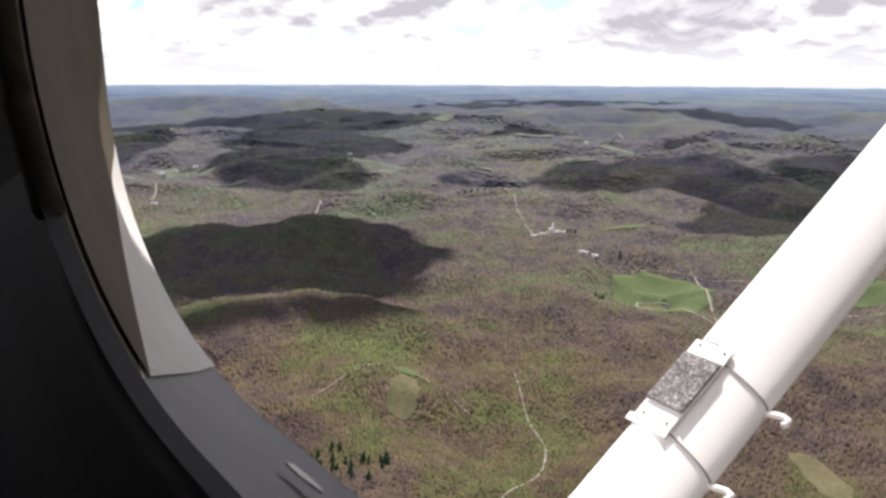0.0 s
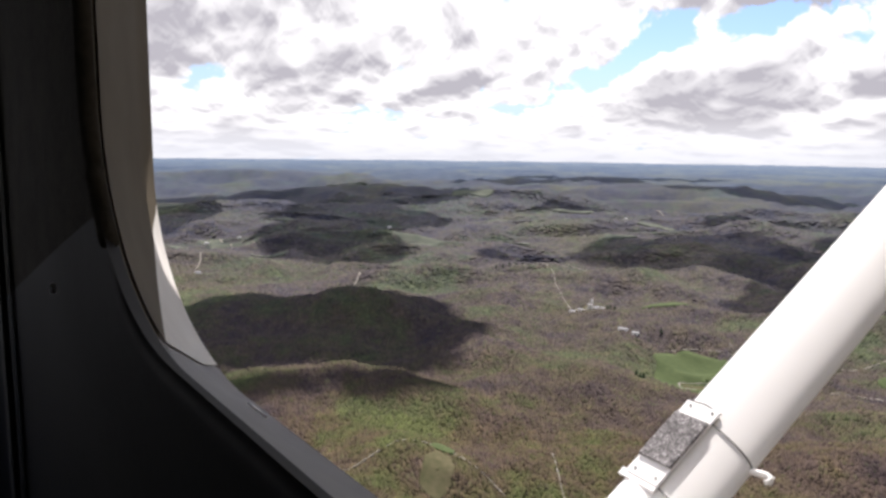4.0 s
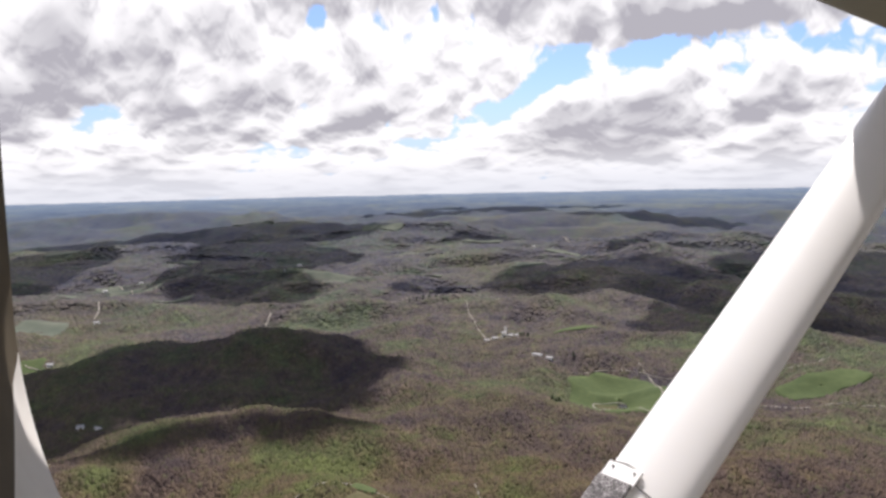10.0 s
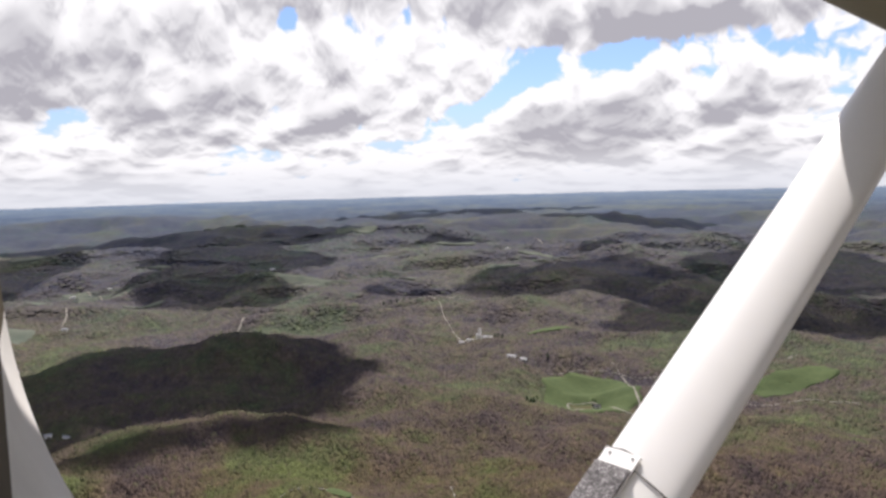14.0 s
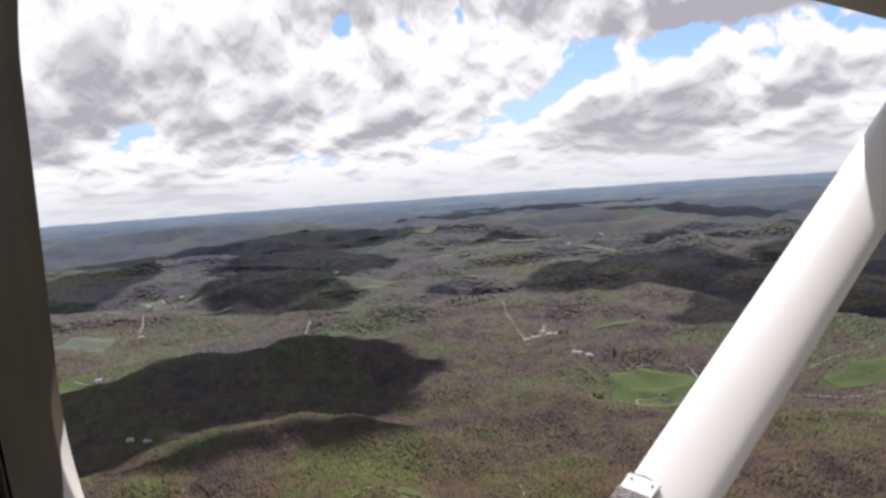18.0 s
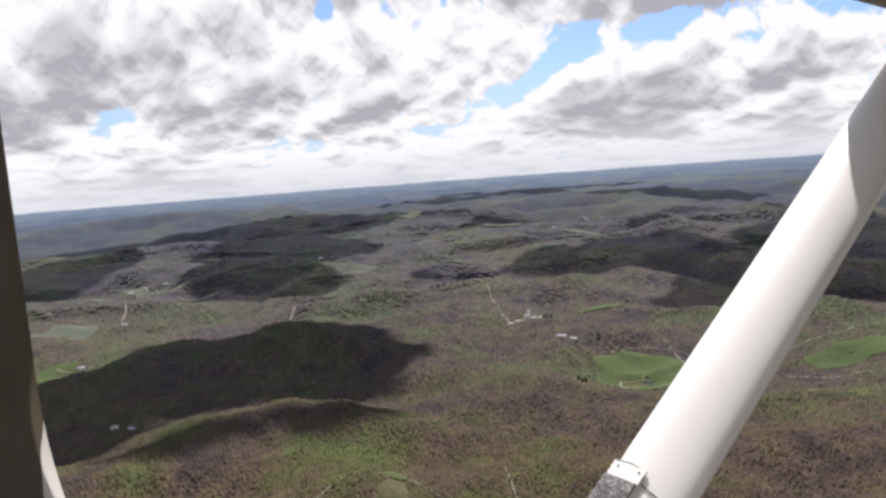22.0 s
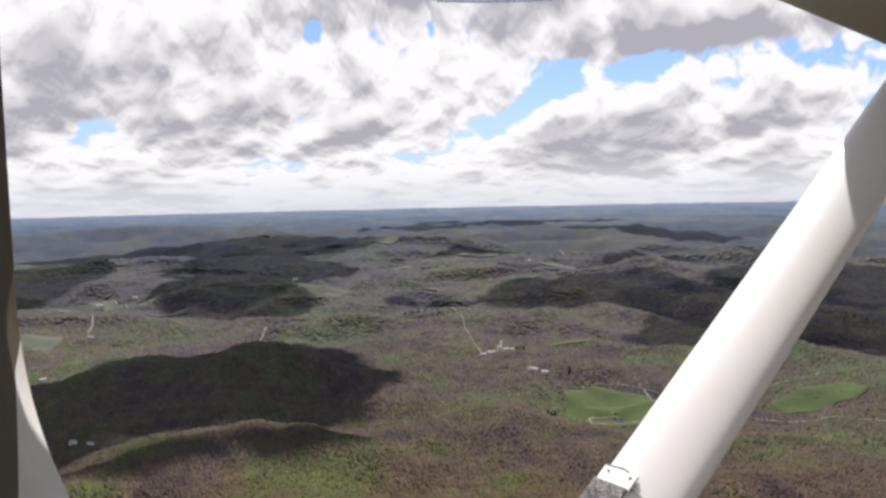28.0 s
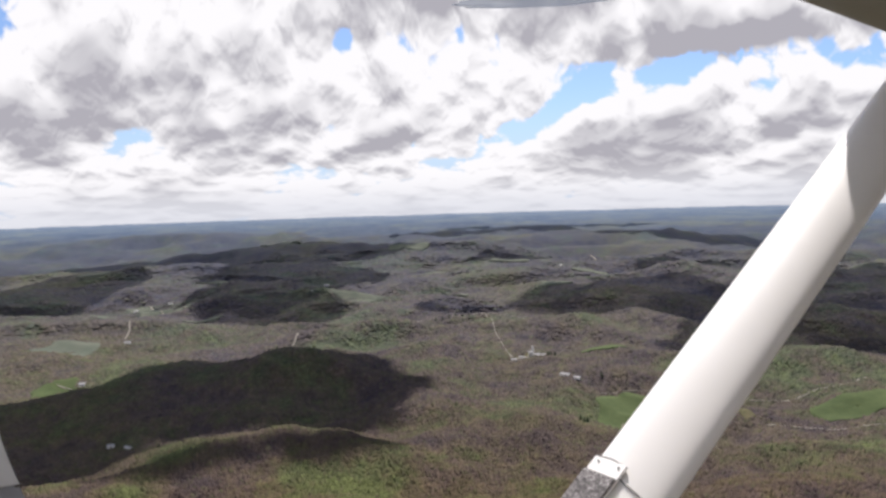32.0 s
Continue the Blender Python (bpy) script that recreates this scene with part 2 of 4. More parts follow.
def fill_crown(N, b):
    g = N.add("ShaderNodeNewGeometry")
    p, r = g.outputs["Position"], g.outputs["Random Per Island"]
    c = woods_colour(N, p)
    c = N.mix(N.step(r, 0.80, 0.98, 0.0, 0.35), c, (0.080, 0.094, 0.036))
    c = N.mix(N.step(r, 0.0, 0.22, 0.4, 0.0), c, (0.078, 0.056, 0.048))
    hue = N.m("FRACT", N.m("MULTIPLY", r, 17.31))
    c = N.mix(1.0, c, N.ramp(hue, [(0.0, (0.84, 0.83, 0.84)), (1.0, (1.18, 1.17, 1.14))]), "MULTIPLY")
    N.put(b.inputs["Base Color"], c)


def plain(c1, c2, scale, strength=0.2, dist=0.002, detail=4.0):
    def fill(N, b):
        p = N.add("ShaderNodeTexCoord").outputs["Object"]
        n = N.noise(p, scale, detail, 0.6)
        m = N.noise(p, scale * 0.13, 3.0, 0.55)
        c = N.ramp(N.m("ADD", N.m("MULTIPLY", n, 0.5), N.m("MULTIPLY", m, 0.5)), [(0.35, c1), (0.65, c2)])
        N.put(b.inputs["Base Color"], c)
        bump(N, b, n, strength, dist)
    return fill


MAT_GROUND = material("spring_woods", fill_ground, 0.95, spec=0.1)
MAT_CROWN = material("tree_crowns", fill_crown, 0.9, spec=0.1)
MAT_GRASS = material("meadow", plain((0.054, 0.074, 0.030), (0.082, 0.104, 0.042), 0.5, 0.3, 0.05), 0.95, spec=0.1)
MAT_TAN = material("dry_clearing", plain((0.125, 0.106, 0.060), (0.066, 0.068, 0.030), 0.9, 0.3, 0.05), 0.95, spec=0.1)
# pasture colour for far fields, with the distance haze painted in
MAT_HAZED_FIELD = material("hazed_pasture", plain((0.082, 0.098, 0.074), (0.125, 0.130, 0.10), 0.12, 0.2, 0.05), 0.95, spec=0.1)
MAT_DIRT = material("pale_gravel", plain((0.15, 0.135, 0.108), (0.33, 0.30, 0.255), 1.6, 0.3, 0.02), 0.95, spec=0.1)
MAT_ROOF = material("farm_roof", plain((0.22, 0.21, 0.21), (0.55, 0.54, 0.52), 0.5), 0.6)
MAT_WALL = material("farm_wall", plain((0.6, 0.58, 0.55), (0.75, 0.74, 0.72), 0.8), 0.8)
MAT_PINE = material("conifer", plain((0.02, 0.035, 0.018), (0.04, 0.06, 0.03), 2.0, 0.5, 0.1), 0.95, spec=0.1)
MAT_CLOUD = material("cloud", plain((0.85, 0.85, 0.86), (0.9, 0.9, 0.9), 0.01), 1.0, spec=0.0)


def fill_shade_lift(N, b):
    """A part-transparent cloud copy, added to lighten the farther shadows as haze would."""
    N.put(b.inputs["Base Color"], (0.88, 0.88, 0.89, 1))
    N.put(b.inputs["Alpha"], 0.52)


MAT_SHADE_LIFT = material("shade_lift_cloud", fill_shade_lift, 1.0, spec=0.0)
MAT_PAINT = material("white_strut_paint", plain((0.90, 0.875, 0.85), (0.93, 0.905, 0.885), 14.0, 0.05, 0.0005), 0.42)
# the wing is white; the shade under it is put into this grey olive
MAT_WING_SHADED = material("shaded_wing_skin", plain((0.36, 0.36, 0.31), (0.41, 0.41, 0.36), 10.0, 0.08, 0.0008), 0.7, spec=0.2)
# two tones of the window trim: shade in the tan, sunlight in the white
MAT_TRIM_SHADED = material("shaded_cream_trim", plain((0.085, 0.068, 0.046), (0.120, 0.098, 0.068), 30.0, 0.25, 0.0006), 0.75, spec=0.15)
MAT_TRIM_SUNLIT = material("sunlit_window_trim", plain((0.62, 0.59, 0.56), (0.72, 0.70, 0.67), 40.0, 0.15, 0.0004), 0.5)
MAT_SILL = material("grey_sill_vinyl", plain((0.19, 0.183, 0.195), (0.245, 0.237, 0.25), 90.0, 0.3, 0.0005), 0.6)
MAT_DARK = material("dark_cabin_trim", plain((0.012, 0.012, 0.013), (0.022, 0.021, 0.022), 60.0, 0.3, 0.0006), 0.85, spec=0.1)
MAT_WEAVE = material("woven_cabin_liner", plain((0.026, 0.022, 0.017), (0.048, 0.041, 0.031), 260.0, 0.6, 0.0008), 0.95, spec=0.1)
MAT_LEDGE = material("padded_vinyl", plain((0.0075, 0.0072, 0.0085), (0.013, 0.0125, 0.0145), 120.0, 0.3, 0.0003), 0.75, spec=0.2)
MAT_RUBBER = material("worn_seal", plain((0.02, 0.02, 0.02), (0.06, 0.055, 0.05), 60.0, 0.4, 0.0006), 0.8)
MAT_STEEL = material("dull_wire", plain((0.20, 0.19, 0.18), (0.30, 0.29, 0.28), 80.0, 0.2, 0.0003), 0.45, 0.6)


def fill_pad(N, b):
    p = N.add("ShaderNodeTexCoord").outputs["Object"]
    n = N.noise(p, 330.0, 3.0, 0.8)
    m = N.noise(p, 70.0, 3.0, 0.6)
    c = N.ramp(N.m("ADD", N.m("MULTIPLY", n, 0.75), N.m("MULTIPLY", m, 0.25)), [(0.42, (0.06, 0.055, 0.055)), (0.52, (0.17, 0.155, 0.155)), (0.62, (0.55, 0.52, 0.52))])
    N.put(b.inputs["Base Color"], c)
    bump(N, b, n, 0.8, 0.002)


MAT_PAD = material("grey_grit_pad", fill_pad, 0.75)


# ---------------------------------------------------------------- mesh helpers
def mesh_of(name, verts, faces, mat=None, smooth=False):
    me = bpy.data.meshes.new(name)
    me.from_pydata([tuple(v) for v in verts], [], faces)
    me.update()
    if mat:
        me.materials.append(mat)
    if smooth:
        me.polygons.foreach_set("use_smooth", [True] * len(me.polygons))
    return me


def solid(name, verts, faces, mat, parent=None, label="", smooth=False):
    """One mesh object from points and faces, as a thing or as a part of parent."""
    ob = new(name, mesh_of(name, verts, faces, mat, smooth))
    if parent:
        ob.parent = parent
    return tagged(ob, label)


def part(name, bm, mat, parent=None, label="", smooth=False):
    me = bpy.data.meshes.new(name)
    bm.normal_update()
    bm.to_mesh(me)
    bm.free()
    me.materials.append(mat)
    if smooth:
        me.polygons.foreach_set("use_smooth", [True] * len(me.polygons))
    ob = new(name, me)
    if parent:
        ob.parent = parent
    return tagged(ob, label)


def loft(rings, closed_ring=True, caps=True):
    """Points and faces of a skin through rings of equal length."""
    n = len(rings[0])
    verts = [p for r in rings for p in r]
    faces = []
    for i in range(len(rings) - 1):
        for j in range(n if closed_ring else n - 1):
            k = (j + 1) % n
            faces.append((i * n + j, i * n + k, (i + 1) * n + k, (i + 1) * n + j))
    if caps and closed_ring:
        faces.append(tuple(range(n - 1, -1, -1)))
        faces.append(tuple((len(rings) - 1) * n + j for j in range(n)))
    return verts, faces


def box_bm(cx, cy, cz, sx, sy, sz, bevel=0.0, m=None):
    bm = bmesh.new()
    bmesh.ops.create_cube(bm, size=1.0)
    bmesh.ops.scale(bm, vec=(sx, sy, sz), verts=bm.verts)
    bmesh.ops.translate(bm, vec=(cx, cy, cz), verts=bm.verts)
    if bevel:
        bmesh.ops.bevel(bm, geom=list(bm.edges), offset=bevel, segments=2, profile=0.6, affect="EDGES")
    if m:
        bmesh.ops.transform(bm, matrix=m, verts=bm.verts)
    return bm


def tube(points, radius, sides=10):
    """Rings of a round bar along points."""
    rings = []
    pts = [Vector(p) for p in points]
    for i, p in enumerate(pts):
        d = (pts[min(i + 1, len(pts) - 1)] - pts[max(i - 1, 0)]).normalized()
        a = d.cross(Vector((0, 0, 1)) if abs(d.z) < 0.9 else Vector((1, 0, 0))).normalized()
        b = d.cross(a)
        rings.append([p + radius * (math.cos(2 * math.pi * k / sides) * a + math.sin(2 * math.pi * k / sides) * b) for k in range(sides)])
    return loft(rings)

# ---------------------------------------------------------------- the land
def lattice(ix, iy, seed):
    h = (ix * 374761393 + iy * 668265263 + seed * 974711) & 0xFFFFFFFF
    h = ((h ^ (h >> 13)) * 1274126177) & 0xFFFFFFFF
    return ((h ^ (h >> 16)) & 0xFFFF) / 65535.0


def value_noise(x, y, seed):
    x0, y0 = np.floor(x).astype(np.int64), np.floor(y).astype(np.int64)
    fx, fy = x - x0, y - y0
    fx, fy = fx * fx * (3 - 2 * fx), fy * fy * (3 - 2 * fy)
    a, b = lattice(x0, y0, seed), lattice(x0 + 1, y0, seed)
    c, d = lattice(x0, y0 + 1, seed), lattice(x0 + 1, y0 + 1, seed)
    return (a * (1 - fx) + b * fx) * (1 - fy) + (c * (1 - fx) + d * fx) * fy


def fbm(x, y, size, octaves, seed):
    out, amp = 0.0, 1.0
    for k in range(octaves):
        out = out + amp * (value_noise(x / size + 13.7 * k, y / size - 7.1 * k, seed + k) - 0.5)
        size, amp = size * 0.5, amp * 0.5
    return out


# hills and hollows shaped to fit the camera's view: centre, half lengths, turn in degrees, height
HILLS = [(-60, 300, 36, 30, 8, 13.0), (-112, 292, 48, 22, 8, 6.0), (-22, 264, 26, 15, -48, 8.0), (-150, 250, 40, 26, 10, 2.0),
         (-74, 212, 34, 15, 8, 8.0), (-30, 205, 26, 16, -25, 5.0), (2, 238, 24, 14, -30, 7.0), (66, 288, 26, 12, -8, 5.0), (-100, 176, 30, 16, 20, 5.0),
         (-18, 160, 30, 12, -20, 6.0), (52, 388, 42, 20, -14, 9.0), (92, 352, 26, 16, -30, 6.0), (-12, 338, 26, 13, 6, 7.0), (-70, 404, 40, 15, 12, 6.0),
         (-150, 420, 46, 18, 8, 6.0), (-215, 440, 40, 16, -6, 5.0), (150, 300, 50, 16, -6, 5.0), (70, 168, 40, 18, 20, 5.0),
         (-150, 540, 60, 26, 14, 11.0), (-170, 640, 70, 34, 16, 10.0), (-330, 600, 90, 40, 12, 11.0), (-240, 1080, 190, 90, 12, 22.0), (-60, 980, 150, 60, 6, 14.0),
         (-20, 560, 40, 20, 0, 6.0), (120, 500, 80, 30, -10, 11.0), (210, 420, 80, 34, -8, 9.0), (250, 620, 120, 50, -8, 12.0), (180, 760, 120, 44, 4, 9.0),
         (60, 700, 80, 30, -6, 7.0), (-420, 820, 140, 60, 10, 13.0), (300, 1250, 190, 70, 0, 20.0), (120, 1500, 220, 80, 4, 22.0), (-500, 1500, 260, 100, 8, 22.0),
         (63, 244, 26, 24, 0, -6.0), (66, 205, 30, 22, 0, -4.0), (29, 334, 20, 13, 0, -4.0), (-185, 312, 24, 18, 0, -4.0), (-8, 424, 26, 16, 0, -4.0), (-102, 368, 18, 13, 0, -4.0),
         (130, 248, 30, 16, 0, -4.0), (-218, 384, 26, 18, 0, -4.0), (-240, 550, 40, 34, 0, -5.0), (-120, 236, 16, 12, 0, -4.0)]


def land_height(x, y):
    x, y = np.asarray(x, float), np.asarray(y, float)
    r = np.hypot(x, y)
    near = np.clip((r - 40) / 90, 0.3, 1)
    fine = np.clip(240 / np.maximum(r, 1), 0, 1)
    warp = 22.0 * fbm(x, y, 90.0, 2, 41)
    n = value_noise((x + warp) / 46.0, (y - warp) / 38.0, 5) * 2 - 1
    ridge = 1.0 - np.sqrt(n * n + 0.02)
    n = value_noise((x - warp) / 21.0, (y + warp) / 19.0, 15) * 2 - 1
    spur = 1.0 - np.sqrt(n * n + 0.03)
    z = near * ((7.0 + 4.0 * np.clip((r - 260) / 120, 0, 1)) * (ridge - 0.65) + 6.0 * fbm(x, y, 130.0, 3, 3) + fine * (3.0 * spur - 1.7 + 5.0 * fbm(x, y, 36.0, 3, 11) + 0.9 * fine * fbm(x, y, 7.0, 2, 61)))
    fade = np.clip((3600 - r) / 2200, 0.15, 1)
    n = value_noise((x + 2 * warp) / 150.0, (y * 0.8 - warp) / 110.0, 29) * 2 - 1
    low = 1.0 - np.sqrt(n * n + 0.06)
    z = z * (0.3 + 0.7 * fade) + np.clip((r - 330) / 380, 0, 1) * fade * (16.0 * fbm(x, y * 0.7, 260.0, 2, 21) + 27.0 * low - 17.0)
    gully = 0.5 * fbm(x, y, 22.0, 2, 91)
    for cx, cy, a, b, turn, h in HILLS:
        c, s = math.cos(radians(turn)), math.sin(radians(turn))
        u, v = ((x - cx) * c + (y - cy) * s) / a, (-(x - cx) * s + (y - cy) * c) / b
        q = u * u + v * v
        # gullies run down the flanks
        z = z + h * np.exp(-q) * (1.0 + gully * np.minimum(q, 1.0))
    return z - 4.0


def build_ground():
    # rings that widen with distance; the sector in view is finer
    radii = [0.0] + list(np.geomspace(30, 4850, 330))
    angles = np.concatenate([np.linspace(-48, 62, 520), np.linspace(62, 312, 90)[1:-1]])
    n = len(angles)
    A = np.radians(angles)
    verts, faces = [(0.0, 0.0, float(land_height(0, 0)))], []
    for r in radii[1:]:
        x, y = r * np.sin(A), r * np.cos(A)
        z = land_height(x, y)
        verts += list(zip(x.tolist(), y.tolist(), z.tolist()))
    for j in range(n):
        faces.append((0, 1 + (j + 1) % n, 1 + j))
    for i in range(1, len(radii) - 1):
        o = 1 + (i - 1) * n
        faces += [(o + j, o + (j + 1) % n, o + n + (j + 1) % n, o + n + j) for j in range(n)]
    me = mesh_of("ground", verts, faces, MAT_GROUND, True)
    tagged(new("ground", me), "rolling wooded hills in early spring, brown and fresh green", "ground", kind="structure")


build_ground()

# ---------------------------------------------------------------- the aircraft: x outboard, y forward, z up from the eye
AIR = pose(0, 0, EYE_Z, 0, 0, 42.77)
aircraft = tagged(new("aircraft"), "small high-wing aircraft with a white wing strut, seen from its cabin", "aircraft")
aircraft.matrix_world = AIR

AXIS = Vector((0.7931, -0.1118, 0.5921)).normalized()
TWIST = 0.052
CHORD = Vector((0, -math.cos(TWIST), -math.sin(TWIST)))
CHORD = (CHORD - CHORD.dot(AXIS) * AXIS).normalized()
THICK = AXIS.cross(CHORD).normalized()
if THICK.z < 0:
    THICK = -THICK
HALF_C, HALF_T = 0.0528, 0.0222
CENTRE = Vector((0.713, 0.483, -0.362)) + CHORD * 0.0475 - THICK * 0.0132


def strut_ring(s, grow=0.0, n=40):
    ring = []
    for k in range(n):
        a = 2 * math.pi * k / n
        c, t = math.cos(a), math.sin(a)
        t = math.copysign(abs(t) ** 0.72, t)
        # blunt leading edge, finer trailing edge
        w = HALF_T + grow
        ring.append(CENTRE + AXIS * s + CHORD * ((HALF_C + grow) * c) + THICK * (w * t * (1.0 - 0.25 * c)))
    return ring


v, f = loft([strut_ring(s) for s in np.linspace(-0.75, 1.14, 16)])
solid("strut", v, f, MAT_PAINT, aircraft, "white painted streamlined wing strut", True)
v, f = loft([strut_ring(s, g) for s, g in ((0.98, 0.0015), (1.02, 0.003), (1.08, 0.010), (1.13, 0.024), (1.17, 0.045))])
solid("strut_cuff", v, f, MAT_PAINT, aircraft, "flared fairing where the strut meets the wing", True)

# wing over the cabin
LEAD_Y, UNDER_Z = 0.540, 0.268


def wing_ring(x):
    """A wing section: round nose, flat underside, curved back."""
    ring = []
    for k in range(48):
        a = 2 * math.pi * k / 48
        q = (1 - math.cos(a)) / 2
        y = LEAD_Y - 1.5 * q
        h = 0.115 * math.sqrt(max(q, 0.0)) * (1 - q) * 1.75
        ring.append((x, y, UNDER_Z + 0.035 + (h if k < 24 else -min(0.035, h * 0.75))))
    return ring


v, f = loft([wing_ring(x) for x in np.linspace(-1.2, 5.2, 9)])
solid("wing", v, f, MAT_WING_SHADED, aircraft, "underside of the high white wing, its shade painted grey olive", True)


# cabin side with the window
def contour(y_front, z_low, y_aft, z_top, ry, rz, x, n=28):
    """A rounded window outline at x, from the front edge down and aft."""
    pts = []
    for cy, cz, sy, sz, back in ((y_front, z_low, -1, 1, False), (y_aft, z_low, 1, 1, True), (y_aft, z_top, 1, -1, False), (y_front, z_top, -1, -1, True)):
        for k in range(n + 1):
            a = math.pi / 2 * ((n - k) if back else k) / n
            pts.append((x, cy + sy * ry * (1 - math.cos(a)), cz + sz * rz * (1 - math.sin(a))))
    return pts


SEAM = 23
N_CORNER = 29
RIM = contour(0.3498, -0.1526, -0.5200, 0.1520, 0.1180, 0.0800, 0.0730)
LIP = contour(0.3438, -0.1506, -0.5100, 0.1480, 0.1180, 0.0800, 0.0680)
CREASE = contour(0.3278, -0.1456, -0.5000, 0.1420, 0.1120, 0.0790, 0.0615)
INNER = contour(0.2658, -0.1211, -0.4600, 0.1120, 0.1000, 0.0740, 0.0350)
ROLL = contour(0.2618, -0.1191, -0.4500, 0.1080, 0.0990, 0.0730, 0.0315)


def strip(levels, lo, hi, thick=0.002):
    """A skin through outlines between two stations, with a back face."""
    count = len(levels[0])
    idx = [k % count for k in range(lo, hi + 1)]
    front = [[lv[k] for k in idx] for lv in levels]
    v, f = loft(front, closed_ring=False, caps=False)
    me_v, me_f = list(v), list(f)
    o = len(v)
    for q in v:
        me_v.append((q[0] + thick, q[1] + thick * (1 if q[1] > -0.05 else -1), q[2] - thick * (1 if q[2] < 0 else -1)))
    me_f += [tuple(o + k for k in reversed(q)) for q in f]
    return me_v, me_f


total_n = len(RIM)


def between(a, b, t):
    return [tuple(u + (w - u) * t for u, w in zip(q, r)) for q, r in zip(a, b)]


# shade is painted tan, sunlight white; their slanting edge follows the wing's shadow
SUNLIT_FROM = 4


def depth_of(k):
    """How far in from the rim the painted sunlight reaches at station k."""
    return 0.0 if k <= SUNLIT_FROM else min(1.0, (k - SUNLIT_FROM) / (SEAM - SUNLIT_FROM)) ** 1.35


def at_depth(k, q):
    levels = ((0.0, RIM), (0.07, LIP), (0.26, CREASE), (1.0, INNER))
    for (qa, a), (qb, b) in zip(levels, levels[1:]):
        if q <= qb:
            return tuple(u + (w - u) * (q - qa) / (qb - qa) for u, w in zip(a[k % total_n], b[k % total_n]))
    return INNER[k % total_n]


def trim_skin(lo, hi, q_from, q_to, rows=8):
    """A skin between two depths that may change along the outline."""
    rings = []
    for r in range(rows + 1):
        rings.append([at_depth(k, q_from(k - total_n) + (q_to(k - total_n) - q_from(k - total_n)) * r / rows) for k in range(lo, hi + 1)])
    v, f = loft(rings, closed_ring=False, caps=False)
    back = [(q[0] + 0.002, q[1] + 0.002, q[2] - 0.001) for q in v]
    return list(v) + back, f + [tuple(len(v) + k for k in reversed(q)) for q in f]


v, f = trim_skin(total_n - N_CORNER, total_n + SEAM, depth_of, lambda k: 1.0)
solid("window_reveal", v, f, MAT_TRIM_SHADED, aircraft, "tan trim round the window, darkened where shade falls", True)
v, f = trim_skin(total_n + SUNLIT_FROM, total_n + SEAM, lambda k: 0.0, depth_of)
solid("window_lip", v, f, MAT_TRIM_SUNLIT, aircraft, "lower lip of the window, painted white where the sun falls", True)
v, f = strip([INNER, ROLL], 10, total_n - N_CORNER, -0.002)
solid("sill_edge", v, f, MAT_LEDGE, aircraft, "dark inner edge of the sill", True)
v, f = strip([RIM, LIP, CREASE, INNER], SEAM, total_n - N_CORNER)
solid("window_sill", v, f, MAT_SILL, aircraft, "grey vinyl window sill", True)
v, f = tube([Vector(ROLL[k % total_n]) for k in range(total_n - N_CORNER, total_n + 14)], 0.0032, 8)
solid("trim_piping", v, f, MAT_WEAVE, aircraft, "stitched woven piping along the cabin liner", True)

def to_frame(outline, x, y0, y1, z0, z1):
    """The outline pushed out on to a rectangle."""
    ring = []
    for _, y, z in outline:
        dy, dz = y + 0.08, z
        k = min((y1 + 0.08) / dy if dy > 1e-6 else (y0 + 0.08) / dy if dy < -1e-6 else 1e9, z1 / dz if dz > 1e-6 else z0 / dz if dz < -1e-6 else 1e9)
        ring.append((x, -0.08 + dy * k, dz * k))
    return ring


def panel(lo, hi, name, mat, label, roll=False):
    """The cabin lining outside the trim, with a padded roll under the window."""
    idx = [k % total_n for k in range(lo, hi + 1)]
    outer, back = to_frame(ROLL, 0.0255, -1.2, 1.0, -0.9, 0.165), to_frame(ROLL, 0.055, -1.2, 1.0, -0.9, 0.165)
    rings = []
    for dx, out in ((0.0, 0.0), (-0.0010, 0.0003), (-0.0020, 0.0012), (-0.0028, 0.0028), (-0.0032, 0.0055), (-0.0030, 0.014), (-0.001, 0.07)):
        ring = []
        for n, k in enumerate(idx):
            w = min(1.0, n / 12.0)
            w = w * w * (3 - 2 * w) if roll else 0.0
            q, far = Vector(ROLL[k]), Vector(outer[k])
            d = (far - q)
            d.x = 0
            d.normalize()
            ring.append(tuple(q + Vector((dx * w - (1 - w) * min(1.0, out * 20) * 0.002, 0, 0)) + d * out))
        rings.append(ring)
    rings += [[ring[k] for k in idx] for ring in (outer, back)]
    v, f = loft(rings, closed_ring=False)
    solid(name, v, f, mat, aircraft, label, roll)


panel(10, total_n - N_CORNER, "door_panel", MAT_LEDGE, "black padded door panel with a rolled top edge", True)
panel(total_n - N_CORNER, total_n + 10, "post_liner", MAT_WEAVE, "brown woven liner of the door post")
part("door_gap", box_bm(0.0225, 0.545, -0.2, 0.004, 0.028, 0.72, 0.001), MAT_RUBBER, aircraft, "dark gap at the door edge")
part("front_liner", box_bm(0.022, 0.79, 0.06, 0.010, 0.42, 0.24, 0.003), MAT_WEAVE, aircraft, "grey liner ahead of the door")
v, f = tube([Vector((0.0225, 0.300 + 0.0005 * k, -0.118 - 0.001 * k)) for k in range(4)], 0.0010, 8)
solid("rivet", v, f, MAT_PAINT, aircraft, "small bright rivet")
v, f = loft([RIM, to_frame(RIM, 0.082, -1.3, 1.1, -1.0, 0.31), to_frame(RIM, 0.055, -1.3, 1.1, -1.0, 0.31)], caps=False)
solid("fuselage_skin", v, f, MAT_PAINT, aircraft, "white fuselage skin")
